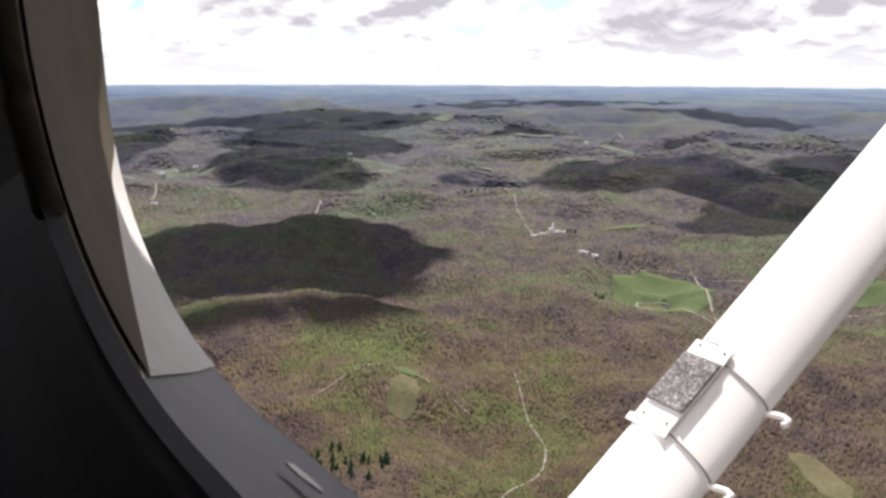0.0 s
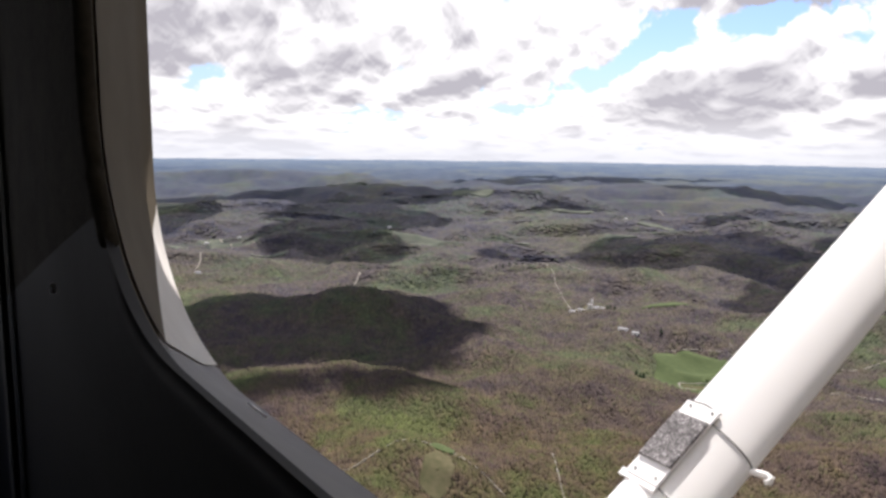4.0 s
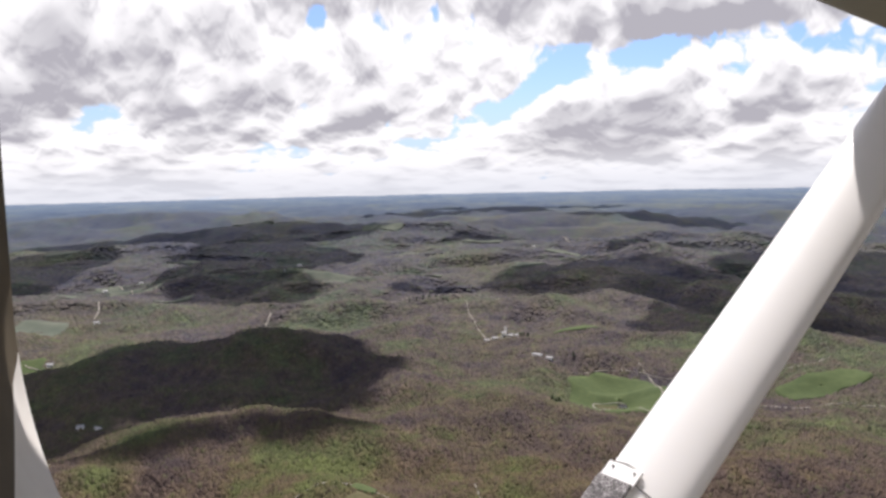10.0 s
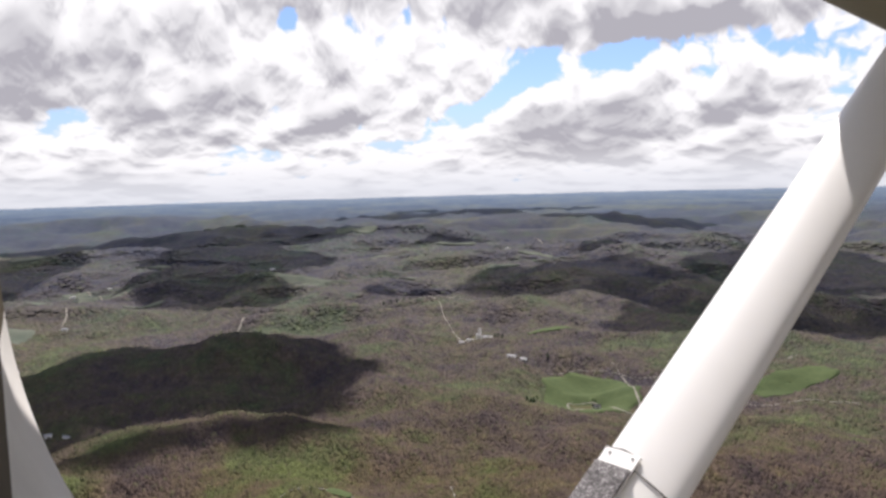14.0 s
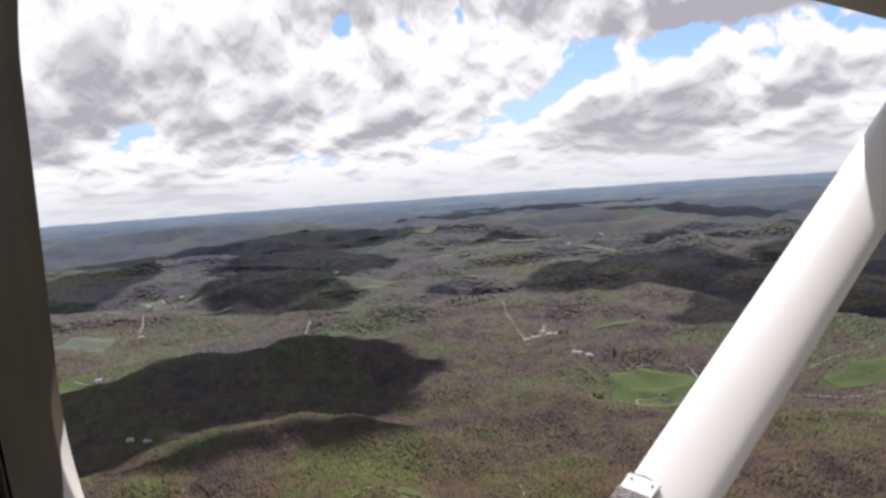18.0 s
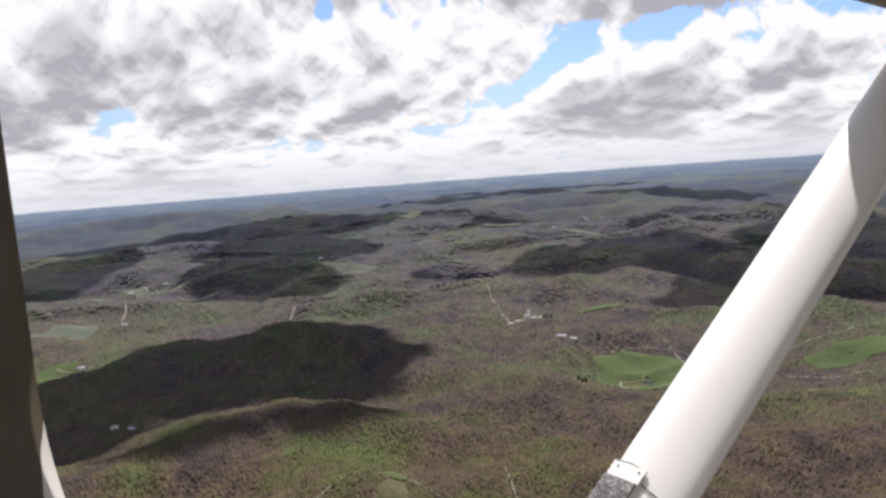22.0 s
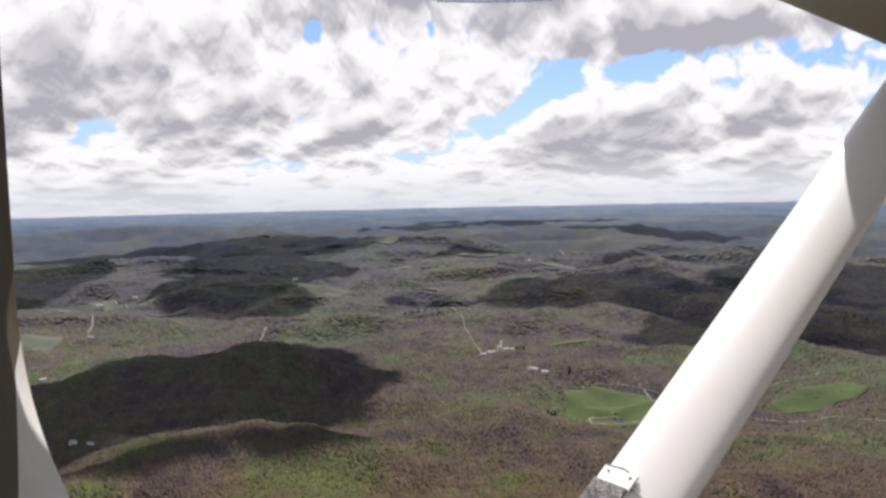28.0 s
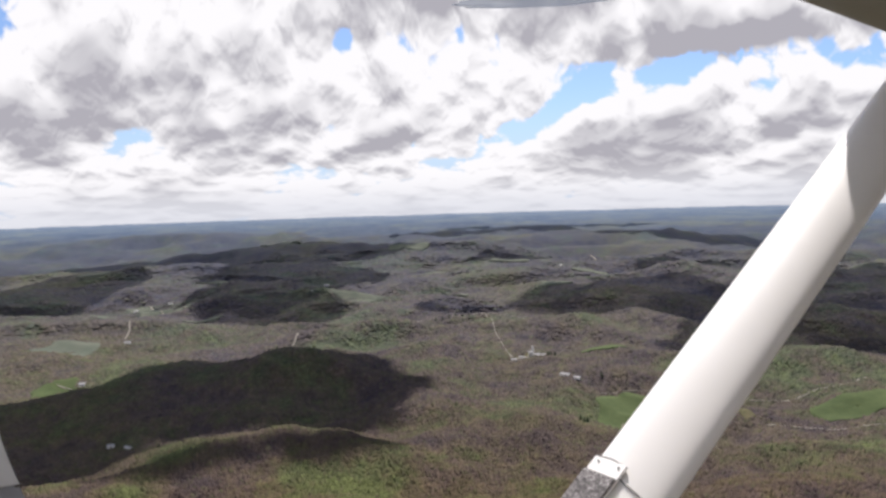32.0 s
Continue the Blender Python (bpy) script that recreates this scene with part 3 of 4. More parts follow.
# unseen cabin shell; its far side is closed, without windows, to block light
for nm, c, s in (("cabin_floor", (-0.5, -0.1, -0.93), (1.1, 2.3, 0.05)), ("cabin_roof", (-0.5, -0.2, 0.145), (1.1, 2.0, 0.02)), ("instrument_panel", (-0.5, 0.98, -0.55), (1.1, 0.06, 0.75)),
                 ("rear_bulkhead", (-0.5, -1.22, -0.4), (1.1, 0.05, 1.1)), ("far_side_blocker", (-1.06, -0.1, -0.4), (0.05, 2.3, 1.1)), ("windscreen_post", (0.0, 0.96, -0.02), (0.05, 0.05, 0.40))):
    part(nm, box_bm(*c, *s, 0.004), MAT_DARK, aircraft)

# marks of wear round the window
for low, tall, wide in ((-0.030, 0.022, 0.05), (-0.066, 0.012, 0.07), (0.030, 0.030, 0.04)):
    rnd = random.Random(int(low * 1000))
    rows = []
    for k in range(7):
        z = low + tall * k / 6
        w = wide * (0.35 + 0.65 * math.sin(math.pi * (k + 0.5) / 7)) * rnd.uniform(0.6, 1.2)
        rows.append([(q[0] - 0.0012, q[1], z) for q in (at_depth(0, 0.015), at_depth(0, 0.015 + w))])
    v, f = loft(rows, closed_ring=False)
    solid("scuff", v + [(x + 0.0006, y, z) for x, y, z in v], f + [tuple(len(v) + n for n in reversed(q)) for q in f], MAT_RUBBER, aircraft, "dark scuff on the tan trim")
slope, up = Vector((-0.038, 0, 0.0315)).normalized(), Vector((0.0315, 0, 0.038)).normalized()
scrap = Vector((0.0560, 0.176, -0.1386))
outline = [(0.0, -0.006), (0.0022, -0.001), (0.0012, 0.006), (-0.0014, 0.007), (-0.0020, 0.001), (-0.0012, -0.004)]
v = [scrap + slope * a + Vector((0, b, 0)) + up * h for h in (0.0006, 0.0012) for a, b in outline]
solid("tape_scrap", v, [(5, 4, 3, 2, 1, 0), (6, 7, 8, 9, 10, 11)] + [(n, (n + 1) % 6, 6 + (n + 1) % 6, 6 + n) for n in range(6)], MAT_PAINT, aircraft, "scrap of white tape stuck to the sill")

# bracket with the grit pad, held by wire clamps
EDGE_A, EDGE_B = (-0.0515, 0.0180), (-0.0020, 0.0262)
PAD_TL = CENTRE + CHORD * EDGE_A[0] + THICK * EDGE_A[1]
SIDE = CHORD * (EDGE_B[0] - EDGE_A[0]) + THICK * (EDGE_B[1] - EDGE_A[1])
WIDE = SIDE.length
SIDE.normalize()
LIFT = AXIS.cross(SIDE).normalized()
if LIFT.z < 0:
    LIFT = -LIFT
FRAME = Matrix(((AXIS.x, SIDE.x, LIFT.x, PAD_TL.x), (AXIS.y, SIDE.y, LIFT.y, PAD_TL.y), (AXIS.z, SIDE.z, LIFT.z, PAD_TL.z), (0, 0, 0, 1)))
LONG = 0.116
part("bracket_plate", box_bm(-LONG / 2, WIDE / 2, 0.0, LONG, WIDE, 0.003, 0.001, FRAME), MAT_PAINT, aircraft, "white metal bracket plate")
part("grit_pad", box_bm(-LONG / 2 + 0.002, WIDE / 2 + 0.0005, 0.0035, LONG * 0.60, WIDE * 0.98, 0.004, 0.001, FRAME), MAT_PAD, aircraft, "worn grey grit pad")
part("bracket_flange", box_bm(-LONG - 0.002, WIDE / 2 - 0.003, -0.0005, 0.010, WIDE * 1.14, 0.0022, 0.0006, FRAME), MAT_PAINT, aircraft)
cheek = [FRAME @ Vector(q) for q in ((-LONG, 0.002, -0.001), (-LONG, WIDE, -0.001), (-LONG, WIDE, -0.024), (-LONG, 0.002, -0.012),
                                      (-LONG + 0.003, 0.002, -0.001), (-LONG + 0.003, WIDE, -0.001), (-LONG + 0.003, WIDE, -0.024), (-LONG + 0.003, 0.002, -0.012))]
solid("bracket_cheek", cheek, [(3, 2, 1, 0), (4, 5, 6, 7), (0, 1, 5, 4), (1, 2, 6, 5), (2, 3, 7, 6), (3, 0, 4, 7)], MAT_PAINT, aircraft, "folded end of the bracket")
for sx, sy in ((-0.006, 0.2), (-0.006, 0.85), (-LONG + 0.008, 0.2), (-LONG + 0.008, 0.85)):
    v, f = tube([FRAME @ Vector((sx, WIDE * sy, 0.001)), FRAME @ Vector((sx, WIDE * sy, 0.0032))], 0.0016, 8)
    solid("rivet", v, f, MAT_STEEL, aircraft, "small rivet head")


def on_strut(s, a, grow):
    c, t = math.cos(a), math.sin(a)
    t = math.copysign(abs(t) ** 0.72, t)
    return CENTRE + AXIS * s + CHORD * ((HALF_C + grow) * c) + THICK * ((HALF_T + grow) * t * (1.0 - 0.25 * c))


for s0 in (-0.012, -LONG + 0.006):
    wire = [FRAME @ Vector((s0, WIDE, 0.0))] + [on_strut(s0 - 0.004 - 0.003 * k, radians(96 - 16 * k), 0.0012) for k in range(7)]
    v, f = tube(wire, 0.0010, 6)
    solid("clamp_wire", v, f, MAT_STEEL, aircraft, "thin steel clamp wire", True)
    end = on_strut(s0 - 0.022, 0.0, 0.0)
    away = CHORD * 0.8 + AXIS * 0.25 - THICK * 0.1
    away.normalize()
    peg = [end - away * 0.004, end + away * 0.008, end + away * 0.016, end + away * 0.021 - AXIS * 0.002, end + away * 0.022 - AXIS * 0.007, end + away * 0.019 - AXIS * 0.010]
    v, f = tube(peg, 0.0038, 10)
    solid("clamp_hook", v, f, MAT_PAINT, aircraft, "white bent clamp hook", True)
v, f = tube([FRAME @ Vector((0.0015, -0.002, -0.001)), FRAME @ Vector((0.003, WIDE * 0.5, 0.001)), FRAME @ Vector((-0.002, WIDE + 0.001, 0.0))], 0.0009, 6)
solid("edge_wire", v, f, MAT_STEEL, aircraft, "thin wire along the plate edge")


# ---------------------------------------------------------------- unseen clouds placed overhead to shade the land
def cloud(cx, cy, a, b, turn, height, seed):
    """One unseen cumulus, set up-sun so its shadow falls at cx, cy, half lengths a and b."""
    dx, dy = SUN_DIR.x / SUN_DIR.z * height, SUN_DIR.y / SUN_DIR.z * height
    bm = bmesh.new()
    bmesh.ops.create_icosphere(bm, subdivisions=4, radius=1.0)
    c, s = math.cos(radians(turn)), math.sin(radians(turn))
    for v in bm.verts:
        q = v.co.copy()
        k = 1.0 + 0.30 * noise.fractal(q * 1.3 + Vector((seed * 3.1, 0, 0)), 1.0, 2.0, 4) + 0.10 * noise.noise(q * 6.0 + Vector((0, seed, 0)))
        u, w, z = q.x * k * a, q.y * k * b, q.z * k * min(a, b) * (0.5 if q.z > 0 else 0.12)
        v.co = Vector((cx + dx + u * c - w * s, cy + dy + u * s + w * c, height + z))
    ob = part("cloud", bm, MAT_CLOUD if cy < 330 else MAT_SHADE_LIFT, None, "", True)
    return tagged(ob, "unseen fair-weather cumulus cloud placed to shade the hills", "cloud", "cumulus clouds")


for n, spec in enumerate(((-122, 280, 34, 40, 10, 620), (-88, 296, 40, 38, -10, 630), (-52, 288, 28, 34, 20, 615), (-150, 250, 34, 34, 0, 620), (-110, 320, 40, 20, 4, 625), (-30, 268, 16, 20, -30, 615), (-75, 258, 34, 14, -6, 620),
                          (-124, 218, 30, 20, 20, 620), (-170, 215, 40, 30, 10, 630), (-205, 250, 30, 34, 0, 625),
                          (-165, 600, 66, 90, 12, 660), (-140, 505, 46, 46, 20, 650), (-185, 780, 90, 120, 10, 680), (-230, 1060, 150, 160, 12, 690), (-400, 690, 76, 130, 20, 670), (-330, 540, 34, 46, 10, 660), (-480, 960, 150, 100, 8, 690),
                          (125, 520, 70, 90, -20, 650), (205, 450, 80, 100, 0, 660), (145, 352, 44, 44, 20, 640), (235, 340, 66, 50, 0, 645), (62, 540, 32, 70, -12, 655), (300, 560, 80, 90, 0, 660),
                          (-26, 520, 12, 22, 10, 650), (2, 500, 8, 14, 0, 650), (-92, 226, 34, 15, 6, 620), (-48, 236, 26, 13, 14, 618), (-84, 192, 24, 8, 8, 622), (-40, 204, 20, 7, 12, 616), (250, 760, 90, 40, 0, 690),
                          (20, 1500, 200, 70, 0, 750), (360, 1250, 150, 70, 0, 750), (-560, 1750, 260, 90, 10, 800), (260, 2100, 300, 90, -5, 800), (70, 900, 60, 36, 0, 720))):
    cloud(*spec, n + 1)


# ---------------------------------------------------------------- fields, tracks, farms
def ground_z(x, y):
    return float(land_height(x, y))


KEEP_CLEAR = []


def inside(poly, x, y):
    hit = np.zeros(np.shape(x), bool)
    n = len(poly)
    for i in range(n):
        (x0, y0), (x1, y1) = poly[i], poly[(i + 1) % n]
        cross = ((y0 > y) != (y1 > y)) & (x < (x1 - x0) * (y - y0) / ((y1 - y0) or 1e-9) + x0)
        hit ^= cross
    return hit


def rounded(poly, cuts=2):
    # rough the outline before rounding it
    rnd = random.Random(int(poly[0][0] * 31 + poly[0][1]))
    rough = []
    for i, a in enumerate(poly):
        b = poly[(i + 1) % len(poly)]
        d = 0.085 * math.hypot(b[0] - a[0], b[1] - a[1])
        for k in range(4):
            rough.append((a[0] + (b[0] - a[0]) * k / 4 + rnd.uniform(-d, d), a[1] + (b[1] - a[1]) * k / 4 + rnd.uniform(-d, d)))
    poly = rough
    for _ in range(cuts):
        out = []
        for i, a in enumerate(poly):
            b = poly[(i + 1) % len(poly)]
            out += [(a[0] * 0.75 + b[0] * 0.25, a[1] * 0.75 + b[1] * 0.25), (a[0] * 0.25 + b[0] * 0.75, a[1] * 0.25 + b[1] * 0.75)]
        poly = out
    return poly


def meadow(name, poly, mat, label, lift=0.25):
    """A clearing draped over the land, with a skirt into the soil."""
    poly = rounded(poly)
    KEEP_CLEAR.append(poly)
    cx, cy = sum(p[0] for p in poly) / len(poly), sum(p[1] for p in poly) / len(poly)
    rings = []
    for k, r in enumerate((0.02, 0.1, 0.2, 0.3, 0.4, 0.5, 0.6, 0.7, 0.8, 0.9, 1.0, 1.01)):
        xs, ys = np.array([cx + (x - cx) * r for x, y in poly]), np.array([cy + (y - cy) * r for x, y in poly])
        rings.append(list(zip(xs.tolist(), ys.tolist(), (land_height(xs, ys) + (lift if k < 11 else -0.4)).tolist())))
    v, f = loft(rings, caps=False)
    f.append(tuple(range(len(poly))))
    return tagged(solid(name, v, f, mat, None, "", True), label, "field", kind="structure")


def track(name, pts, width, label, mat=None):
    """A pale lane draped over the land."""
    mat = mat or MAT_DIRT
    fine = []
    for (x0, y0), (x1, y1) in zip(pts, pts[1:]):
        steps = max(2, int(math.hypot(x1 - x0, y1 - y0) / 2.0))
        fine += [(x0 + (x1 - x0) * k / steps, y0 + (y1 - y0) * k / steps) for k in range(steps)]
    fine.append(pts[-1])
    for _ in range(4):
        fine = [fine[0]] + [((a[0] + 2 * b[0] + c[0]) / 4, (a[1] + 2 * b[1] + c[1]) / 4) for a, b, c in zip(fine, fine[1:], fine[2:])] + [fine[-1]]
    rnd = random.Random(len(pts) * 7 + int(pts[0][0]))
    rings = []
    heights = land_height(np.array([p[0] for p in fine]), np.array([p[1] for p in fine])).tolist()
    for i, (x, y) in enumerate(fine):
        a, b = fine[max(i - 1, 0)], fine[min(i + 1, len(fine) - 1)]
        dx, dy = b[0] - a[0], b[1] - a[1]
        l = math.hypot(dx, dy) or 1.0
        w = width * rnd.uniform(0.35, 0.62)
        nx, ny = -dy / l * w, dx / l * w
        z = heights[i]
        rings.append([(x + nx, y + ny, z + 0.32), (x - nx, y - ny, z + 0.32), (x - nx * 1.2, y - ny * 1.2, z - 0.3), (x + nx * 1.2, y + ny * 1.2, z - 0.3)])
        KEEP_CLEAR.append([(x - width, y - width), (x + width, y - width), (x + width, y + width), (x - width, y + width)])
    v, f = loft(rings)
    return tagged(solid(name, v, f, mat), label, "track", kind="structure")


def house(x, y, length, width, height, turn, roof_mat=None, label="small white farm building with a pitched roof"):
    root = tagged(new("farm_building"), label, "building", "farm buildings")
    root.matrix_world = pose(x, y, ground_z(x, y) + 0.2, 0, 0, turn)
    part("wall", box_bm(0, 0, height / 2, length, width, height), MAT_WALL, root)
    l, w, h, r = length / 2 * 1.08, width / 2 * 1.15, height, height + width * 0.38
    v = [(-l, -w, h), (l, -w, h), (l, w, h), (-l, w, h), (-l, 0, r), (l, 0, r), (-l, -w, h - 0.06), (l, -w, h - 0.06), (l, w, h - 0.06), (-l, w, h - 0.06)]
    f = [(0, 1, 5, 4), (2, 3, 4, 5), (0, 4, 3), (1, 2, 5), (6, 7, 1, 0), (8, 9, 3, 2), (7, 8, 2, 1), (9, 6, 0, 3), (9, 8, 7, 6)]
    solid("roof", v, f, roof_mat or MAT_ROOF, root)
    part("door", box_bm(length * 0.1, -width / 2 - 0.004, height * 0.35, length * 0.14, 0.01, height * 0.7), MAT_RUBBER, root)
    part("window", box_bm(-length * 0.22, -width / 2 - 0.004, height * 0.55, length * 0.12, 0.01, height * 0.3), MAT_RUBBER, root)
    return root


def conifer(x, y, h):
    root = tagged(new("conifer"), "dark green conifer standing among bare trees", "tree", "conifers")
    root.matrix_world = pose(x, y, ground_z(x, y))
    v, f = tube([(0, 0, -0.2), (0, 0, h * 0.5)], 0.05 * h, 6)
    solid("trunk", v, f, MAT_RUBBER, root)
    rnd = random.Random(int(x * 13 + y * 7))
    rings = []
    for k in range(9):
        t = k / 8
        rad = h * 0.26 * (1 - t) * (1.15 if k % 2 == 0 else 0.72) + 0.01
        rings.append([(rad * rnd.uniform(0.75, 1.2) * math.cos(a * 0.698), rad * rnd.uniform(0.75, 1.2) * math.sin(a * 0.698), h * (0.15 + 0.85 * t)) for a in range(9)])
    v, f = loft(rings)
    solid("crown", v, f, MAT_PINE, root)


# the hollow with the big meadow and its looped drive
meadow("meadow", [(47, 267), (60, 277), (80, 268), (82, 250), (70, 233), (57, 231), (46, 240)], MAT_GRASS, "bright green meadow on a valley shoulder")
loop = [(58.2 + 5.4 * math.copysign(abs(math.cos(a)) ** 0.45, math.cos(a)), 249.0 + 3.0 * math.copysign(abs(math.sin(a)) ** 0.45, math.sin(a)) - 0.12 * 5.4 * math.cos(a)) for a in [0.19635 * k for k in range(33)]]
meadow("bare_yard", [(54, 247.5), (54, 251), (62, 250), (62, 246.5)], MAT_TAN, "bare brown ground inside a gravel loop", 0.4)
track("looped_drive", loop, 0.6, "pale gravel loop round a farm yard")
track("farm_lane", [(63.6, 246), (65, 240), (68, 234), (74, 226), (84, 214)], 0.6, "pale farm lane down the valley")
house(62.6, 248.0, 2.6, 1.8, 0.9, 8, MAT_RUBBER, "small dark-roofed barn beside a gravel loop")
track("valley_lane", [(78, 284), (80, 268), (77, 252), (75, 236), (73, 214)], 0.6, "pale gravel lane through the woods")
track("ridge_track", [(50, 274), (68, 279), (92, 272), (118, 262), (150, 274)], 0.6, "thin track along the ridge")
meadow("tan_strip", [(86, 262), (91, 262), (95, 240), (90, 238)], MAT_TAN, "dry tan strip of cleared ground")
meadow("pasture", [(114, 246), (126, 254), (150, 258), (152, 249), (134, 242), (118, 238)], MAT_GRASS, "green pasture in the valley bottom")
track("pasture_road", [(96, 234), (107, 235), (116, 230), (128, 228), (142, 222)], 0.6, "pale road past the pasture")
meadow("tan_strip", [(98, 214), (116, 206), (118, 203), (100, 210)], MAT_TAN, "dry tan strip of cleared ground")
# the works on the far side of the stream
meadow("works_yard", [(19, 329), (22, 337), (32, 340), (36, 332), (30, 326)], MAT_TAN, "trodden gravel yard with small buildings")
meadow("spoil_patch", [(35, 330), (38, 339), (45, 338), (43, 329)], MAT_TAN, "tan bare patch beside the yard")
for i, (hx, hy, hl, hw, hh, ht) in enumerate(((20.5, 330, 2.8, 1.3, 0.9, 10), (24, 332, 2.2, 1.2, 1.2, -15), (28.5, 334, 2.0, 1.2, 2.2, 5), (31, 331, 2.6, 1.5, 1.0, 20), (26, 328.5, 1.8, 1.0, 0.8, 0), (34, 333, 2.2, 1.1, 0.9, 30), (29.5, 336, 0.9, 0.9, 4.0, 0))):
    house(hx, hy, hl, hw, hh, ht, label="white works building with a pale roof in a gravel yard")
track("works_lane", [(9, 470), (11, 440), (12.5, 405), (14, 378), (17, 350), (20, 336)], 0.45, "straight pale lane cut through the woods")
meadow("sand_field", [(-21, 418), (-13, 434), (2, 432), (0, 415), (-11, 406)], MAT_TAN, "pale tan field by the stream")
meadow("sand_bank", [(-15, 418), (-9, 430), (0, 428), (-3, 418)], MAT_DIRT, "bare pale soil in the field", 0.45)
track("stream_lane", [(-64, 430), (-44, 436), (-24, 450), (8, 463), (40, 452)], 0.7, "thin pale lane at the foot of the ridge")
house(8.5, 478, 2.4, 1.4, 0.9, 40)
house(38, 287, 4.0, 1.2, 0.8, -38)
house(42, 282, 2.6, 1.2, 0.8, -30)
# the farm behind the shaded hill
meadow("farm_green", [(-109, 366), (-104, 378), (-97, 378), (-92, 364), (-99, 357)], MAT_GRASS, "green paddock round a farm")
for hx, hy, ht in ((-100, 366, 10), (-96, 364, 60), (-103, 371, -20)):
    house(hx, hy, 2.2, 1.4, 0.9, ht)
track("farm_drive", [(-95, 378), (-94, 388), (-95, 398)], 1.0, "short white drive")
# the lawn and curved drive at the edge of the shade
meadow("lawn", [(-197, 312), (-197, 328), (-186, 333), (-174, 315), (-174, 299), (-185, 297)], MAT_GRASS, "bright green lawn with a curved drive")
track("curved_drive", [(-192, 326), (-183, 322), (-177, 312), (-176, 300)], 0.9, "pale curved drive on the lawn")
house(-176, 318, 2.6, 1.6, 1.0, 30)
house(-123, 238, 2.2, 1.3, 0.9, 15)
house(-115, 234, 3.0, 1.0, 0.6, -30)
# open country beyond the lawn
meadow("far_field", [(-236, 376), (-231, 397), (-208, 401), (-202, 372), (-218, 362)], MAT_HAZED_FIELD, "pale dry field with rounded corners")
meadow("far_field", [(-260, 478), (-248, 492), (-238, 486), (-241, 467)], MAT_HAZED_FIELD, "small dry field among trees")
meadow("far_field", [(-280, 606), (-238, 566), (-200, 526), (-216, 513), (-278, 572)], MAT_HAZED_FIELD, "tan clearing between the woods")
track("hill_road", [(-202, 414), (-204, 426), (-209, 436)], 1.0, "short pale bend of road")
track("clearing_road", [(-276, 596), (-246, 566), (-228, 540), (-206, 520)], 1.4, "pale road across the clearing")
meadow("mid_field", [(-108, 550), (-95, 578), (-56, 552), (-78, 528)], MAT_HAZED_FIELD, "pale pasture on a far slope")
# pastures and clearings further off


def pasture(cx, cy, a, b, turn, dry, seed):
    rnd = random.Random(seed)
    c, s = math.cos(radians(turn)), math.sin(radians(turn))
    ring = []
    for k in range(9):
        w, q = 2 * math.pi * k / 9, rnd.uniform(0.65, 1.15)
        u, v = a * q * math.cos(w), b * q * math.sin(w)
        ring.append((cx + u * c - v * s, cy + u * s + v * c))
    # beyond 400 m the fields take the colour with haze painted in
    meadow("pasture", ring, MAT_HAZED_FIELD if cy > 400 else MAT_TAN if dry else MAT_GRASS, "dry tan clearing among the woods" if dry else "green pasture among the woods", 0.25 + 0.0016 * math.hypot(cx, cy))


for n, (cx, cy, a, b, turn, dry) in enumerate(((-285, 1108, 40, 22, 5, 1), (-77, 967, 34, 16, 0, 0), (-85, 532, 13, 6, 10, 1), (-248, 712, 26, 12, 15, 0), (50, 860, 30, 14, -5, 1), (378, 977, 34, 18, 0, 0),
                                             (292, 707, 22, 10, 0, 1), (-236, 453, 14, 8, 20, 0), (-11, 596, 14, 7, 0, 1), (74, 609, 18, 8, 10, 0), 
                                             (-180, 483, 14, 6, 5, 1), (62, 332, 12, 5, 0, 0), (120, 720, 22, 9, 0, 1), (150, 830, 26, 12, 5, 0), (-420, 800, 26, 12, 0, 1), (200, 960, 36, 14, -4, 1), (-30, 760, 22, 8, 0, 0))):
    pasture(cx, cy, a, b, turn, dry, n)
# scattered far homesteads
for hx, hy, hs in ((84, 808, 4), (157, 829, 6), (170, 838, 5), (142, 822, 5), (60, 760, 4), (1, 705, 3.5), (110, 800, 4), (-267, 569, 3.5), (-192, 397, 3.0), (-245, 585, 3.5), (-150, 690, 4), (-138, 700, 4), (95, 742, 4), (-640, 1780, 14), (-668, 1807, 18), (-690, 1830, 14), (-420, 1250, 8)):
    house(hx, hy, hs, hs * 0.5, hs * 0.3, hx % 50, label="distant pale homestead among woods")
track("far_road", [(120, 815), (150, 850), (172, 872), (148, 914)], 3.0, "pale distant road")
# foreground clearing on a spur
meadow("spur_clearing", [(-23, 148), (-22.5, 157), (-20.5, 161), (-16, 159), (-15.5, 151), (-18, 147)], MAT_TAN, "tan hilltop clearing with rough grass")
meadow("spur_grass", [(-23, 162), (-20, 167), (-16, 165), (-17, 161)], MAT_GRASS, "green grass at the end of the clearing", 0.4)
track("spur_track", [(-40, 150), (-32, 160), (-23, 164), (-14, 162), (-4, 155)], 0.25, "thin tan track along the spur")
track("low_lane", [(1, 110), (2.5, 120), (11, 127), (13, 140), (9.5, 155), (7, 175)], 0.35, "thin pale lane between the trees")
meadow("near_field", [(61, 138), (66, 136), (69, 126), (66, 118), (62, 128)], MAT_TAN, "curved tan strip of cleared ground")
for px_, py_ in ((36, 236), (37, 234), (38.5, 237), (-12, 444), (-8, 446), (-4, 447), (0, 449), (-16, 442), (-20, 440), (4, 450), (52, 284), (35, 320), (36.5, 321), (38, 319), (-26, 124), (-30, 127), (-33, 123), (-28, 120), (-36, 128), (-24, 128), (-22, 122), (-31, 131)):
    conifer(px_, py_, 2.6 if py_ > 200 else 2.2)
grove = random.Random(12)
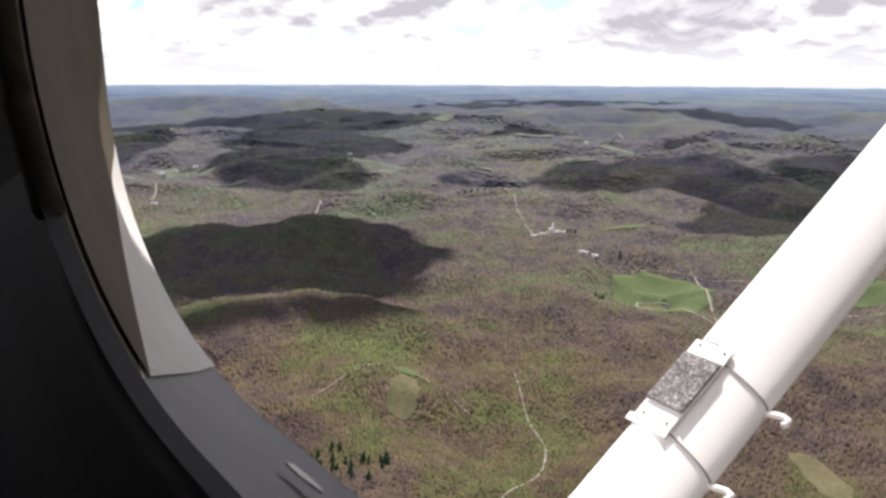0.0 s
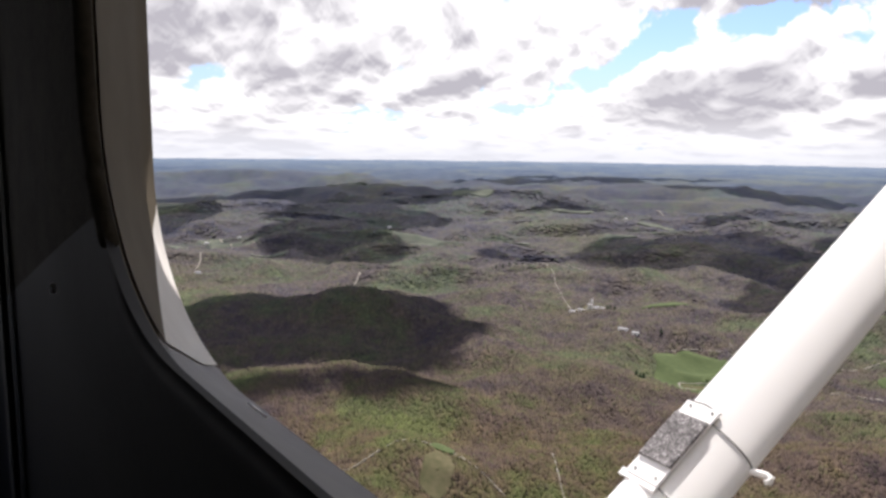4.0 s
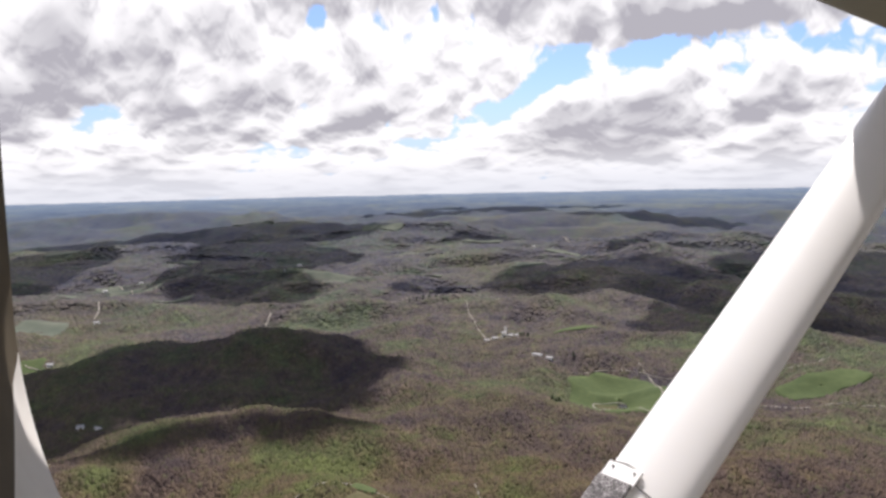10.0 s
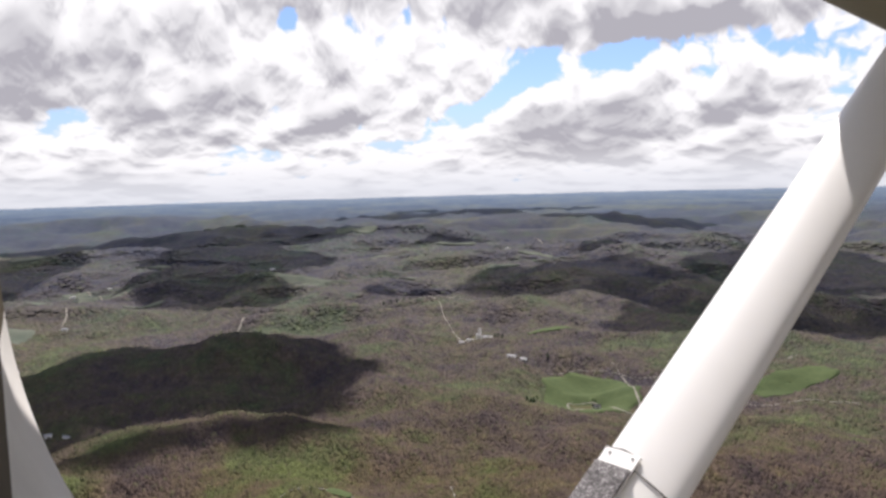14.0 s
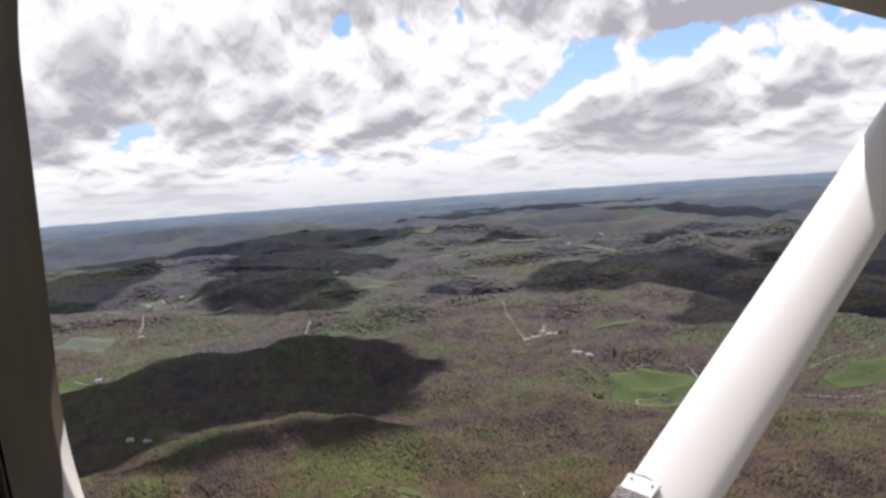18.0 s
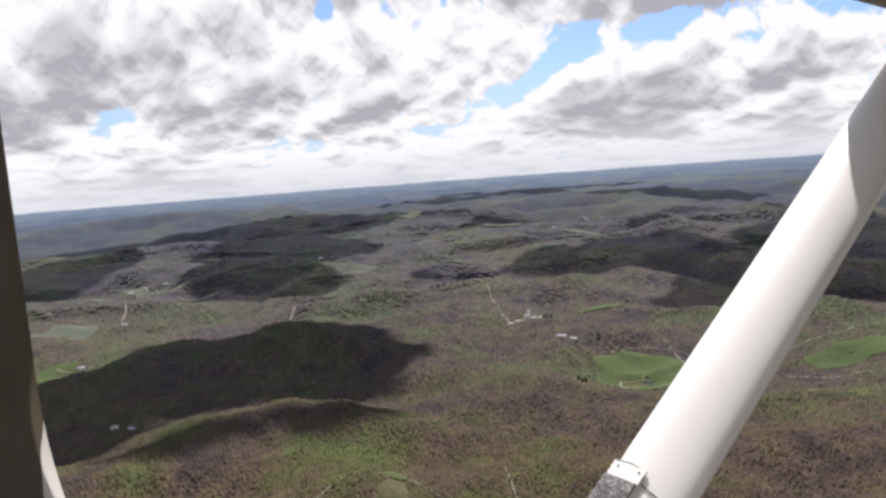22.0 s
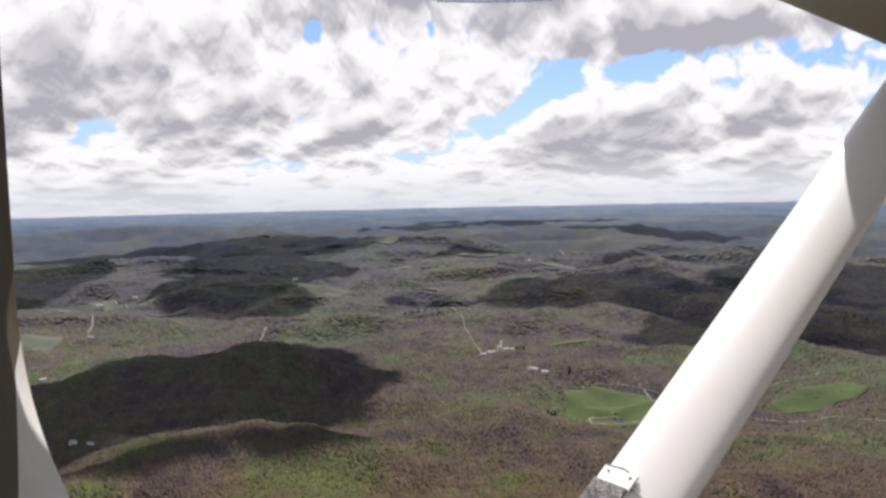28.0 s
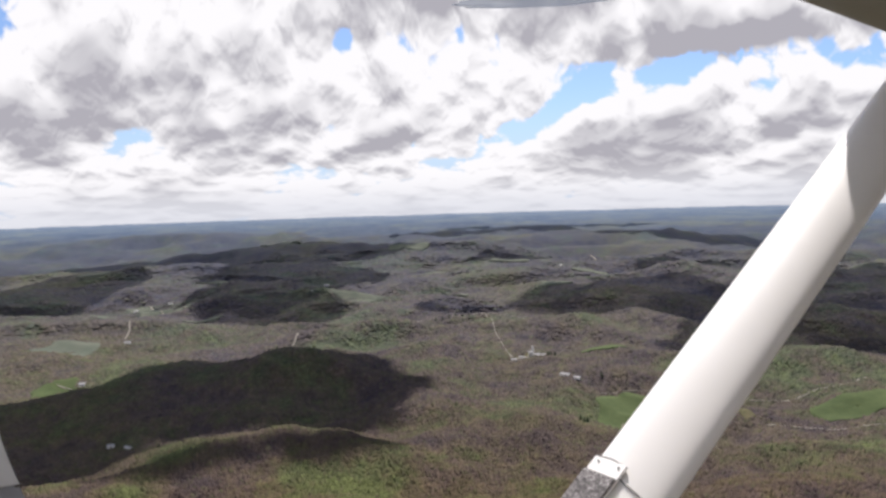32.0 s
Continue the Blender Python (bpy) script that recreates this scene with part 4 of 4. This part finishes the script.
for _ in range(26):
    a, q = grove.uniform(0, 6.283), math.sqrt(grove.random())
    conifer(-28 + 10 * q * math.cos(a), 126 + 5 * q * math.sin(a), grove.uniform(1.5, 2.4))


# ---------------------------------------------------------------- the woods
def build_woods():
    rng = np.random.default_rng(4)
    bands = ((86, 150, 0.58, 0.58), (150, 235, 0.80, 0.80), (235, 340, 1.2, 1.2), (340, 480, 1.9, 1.9), (480, 720, 2.9, 2.9), (720, 1000, 4.2, 4.0))
    ball = np.array([(1, 0, -0.6), (0.31, 0.95, -0.6), (-0.81, 0.59, -0.6), (-0.81, -0.59, -0.6), (0.31, -0.95, -0.6), (0.25, 0.3, 0.85), (-0.3, -0.1, 1.0)])
    tri = np.array([(0, 1, 5), (1, 2, 5), (2, 6, 5), (2, 3, 6), (3, 4, 6), (4, 5, 6), (4, 0, 5)])
    for r0, r1, gap, size in bands:
        g = np.arange(-r1, r1, gap)
        X, Y = np.meshgrid(g, np.arange(0, r1, gap))
        X = X.ravel() + rng.uniform(-0.48, 0.48, X.size) * gap
        Y = Y.ravel() + rng.uniform(-0.48, 0.48, Y.size) * gap
        R, A = np.hypot(X, Y), np.degrees(np.arctan2(X, Y))
        ok = (R > r0) & (R <= r1) & (A > -44) & (A < 40)
        X, Y = X[ok], Y[ok]
        clear = np.zeros(X.size, bool)
        for poly in KEEP_CLEAR:
            xs, ys = [p[0] for p in poly], [p[1] for p in poly]
            box = (X > min(xs)) & (X < max(xs)) & (Y > min(ys)) & (Y < max(ys))
            if box.any():
                k = np.nonzero(box)[0]
                clear[k] |= inside(poly, X[k], Y[k])
        # thinner where the stand is open
        thin = rng.random(X.size) < np.clip(0.04 - 0.6 * fbm(X, Y, 25.0, 2, 77), 0, 0.3)
        keep = ~(clear | thin)
        X, Y = X[keep], Y[keep]
        n = X.size
        Z = land_height(X, Y)
        s = size * rng.uniform(0.55, 1.15, n)
        hgt = s * rng.uniform(0.38, 0.80, n) * (1.5 if r0 < 140 else 1.35 if r0 < 200 else 1.0 if r0 < 300 else 0.6 if r0 < 400 else 0.35)
        turn = rng.uniform(0, 6.28, n)
        c, t = np.cos(turn)[:, None], np.sin(turn)[:, None]
        P = ball[None] * (1 + rng.uniform(-0.22, 0.22, (n, 7, 1)))
        vx = (P[..., 0] * c - P[..., 1] * t) * s[:, None] + X[:, None]
        vy = (P[..., 0] * t + P[..., 1] * c) * s[:, None] + Y[:, None]
        vz = P[..., 2] * hgt[:, None] + (Z + hgt * 0.12)[:, None]
        verts = np.stack([vx, vy, vz], -1).reshape(-1, 3).astype(np.float32)
        tris = (tri[None] + (np.arange(n) * 7)[:, None, None]).reshape(-1, 3).astype(np.int32)
        me = bpy.data.meshes.new("woods")
        me.vertices.add(len(verts))
        me.vertices.foreach_set("co", verts.ravel())
        me.loops.add(tris.size)
        me.loops.foreach_set("vertex_index", tris.ravel())
        me.polygons.add(len(tris))
        me.polygons.foreach_set("loop_start", np.arange(0, tris.size, 3, dtype=np.int32))
        me.update(calc_edges=True)
        me.validate()
        me.polygons.foreach_set("use_smooth", np.ones(len(tris), bool))
        me.materials.append(MAT_CROWN)
        tagged(new("woods", me), "spring woods of bare brown and fresh green crowns", "trees", kind="stuff")


build_woods()
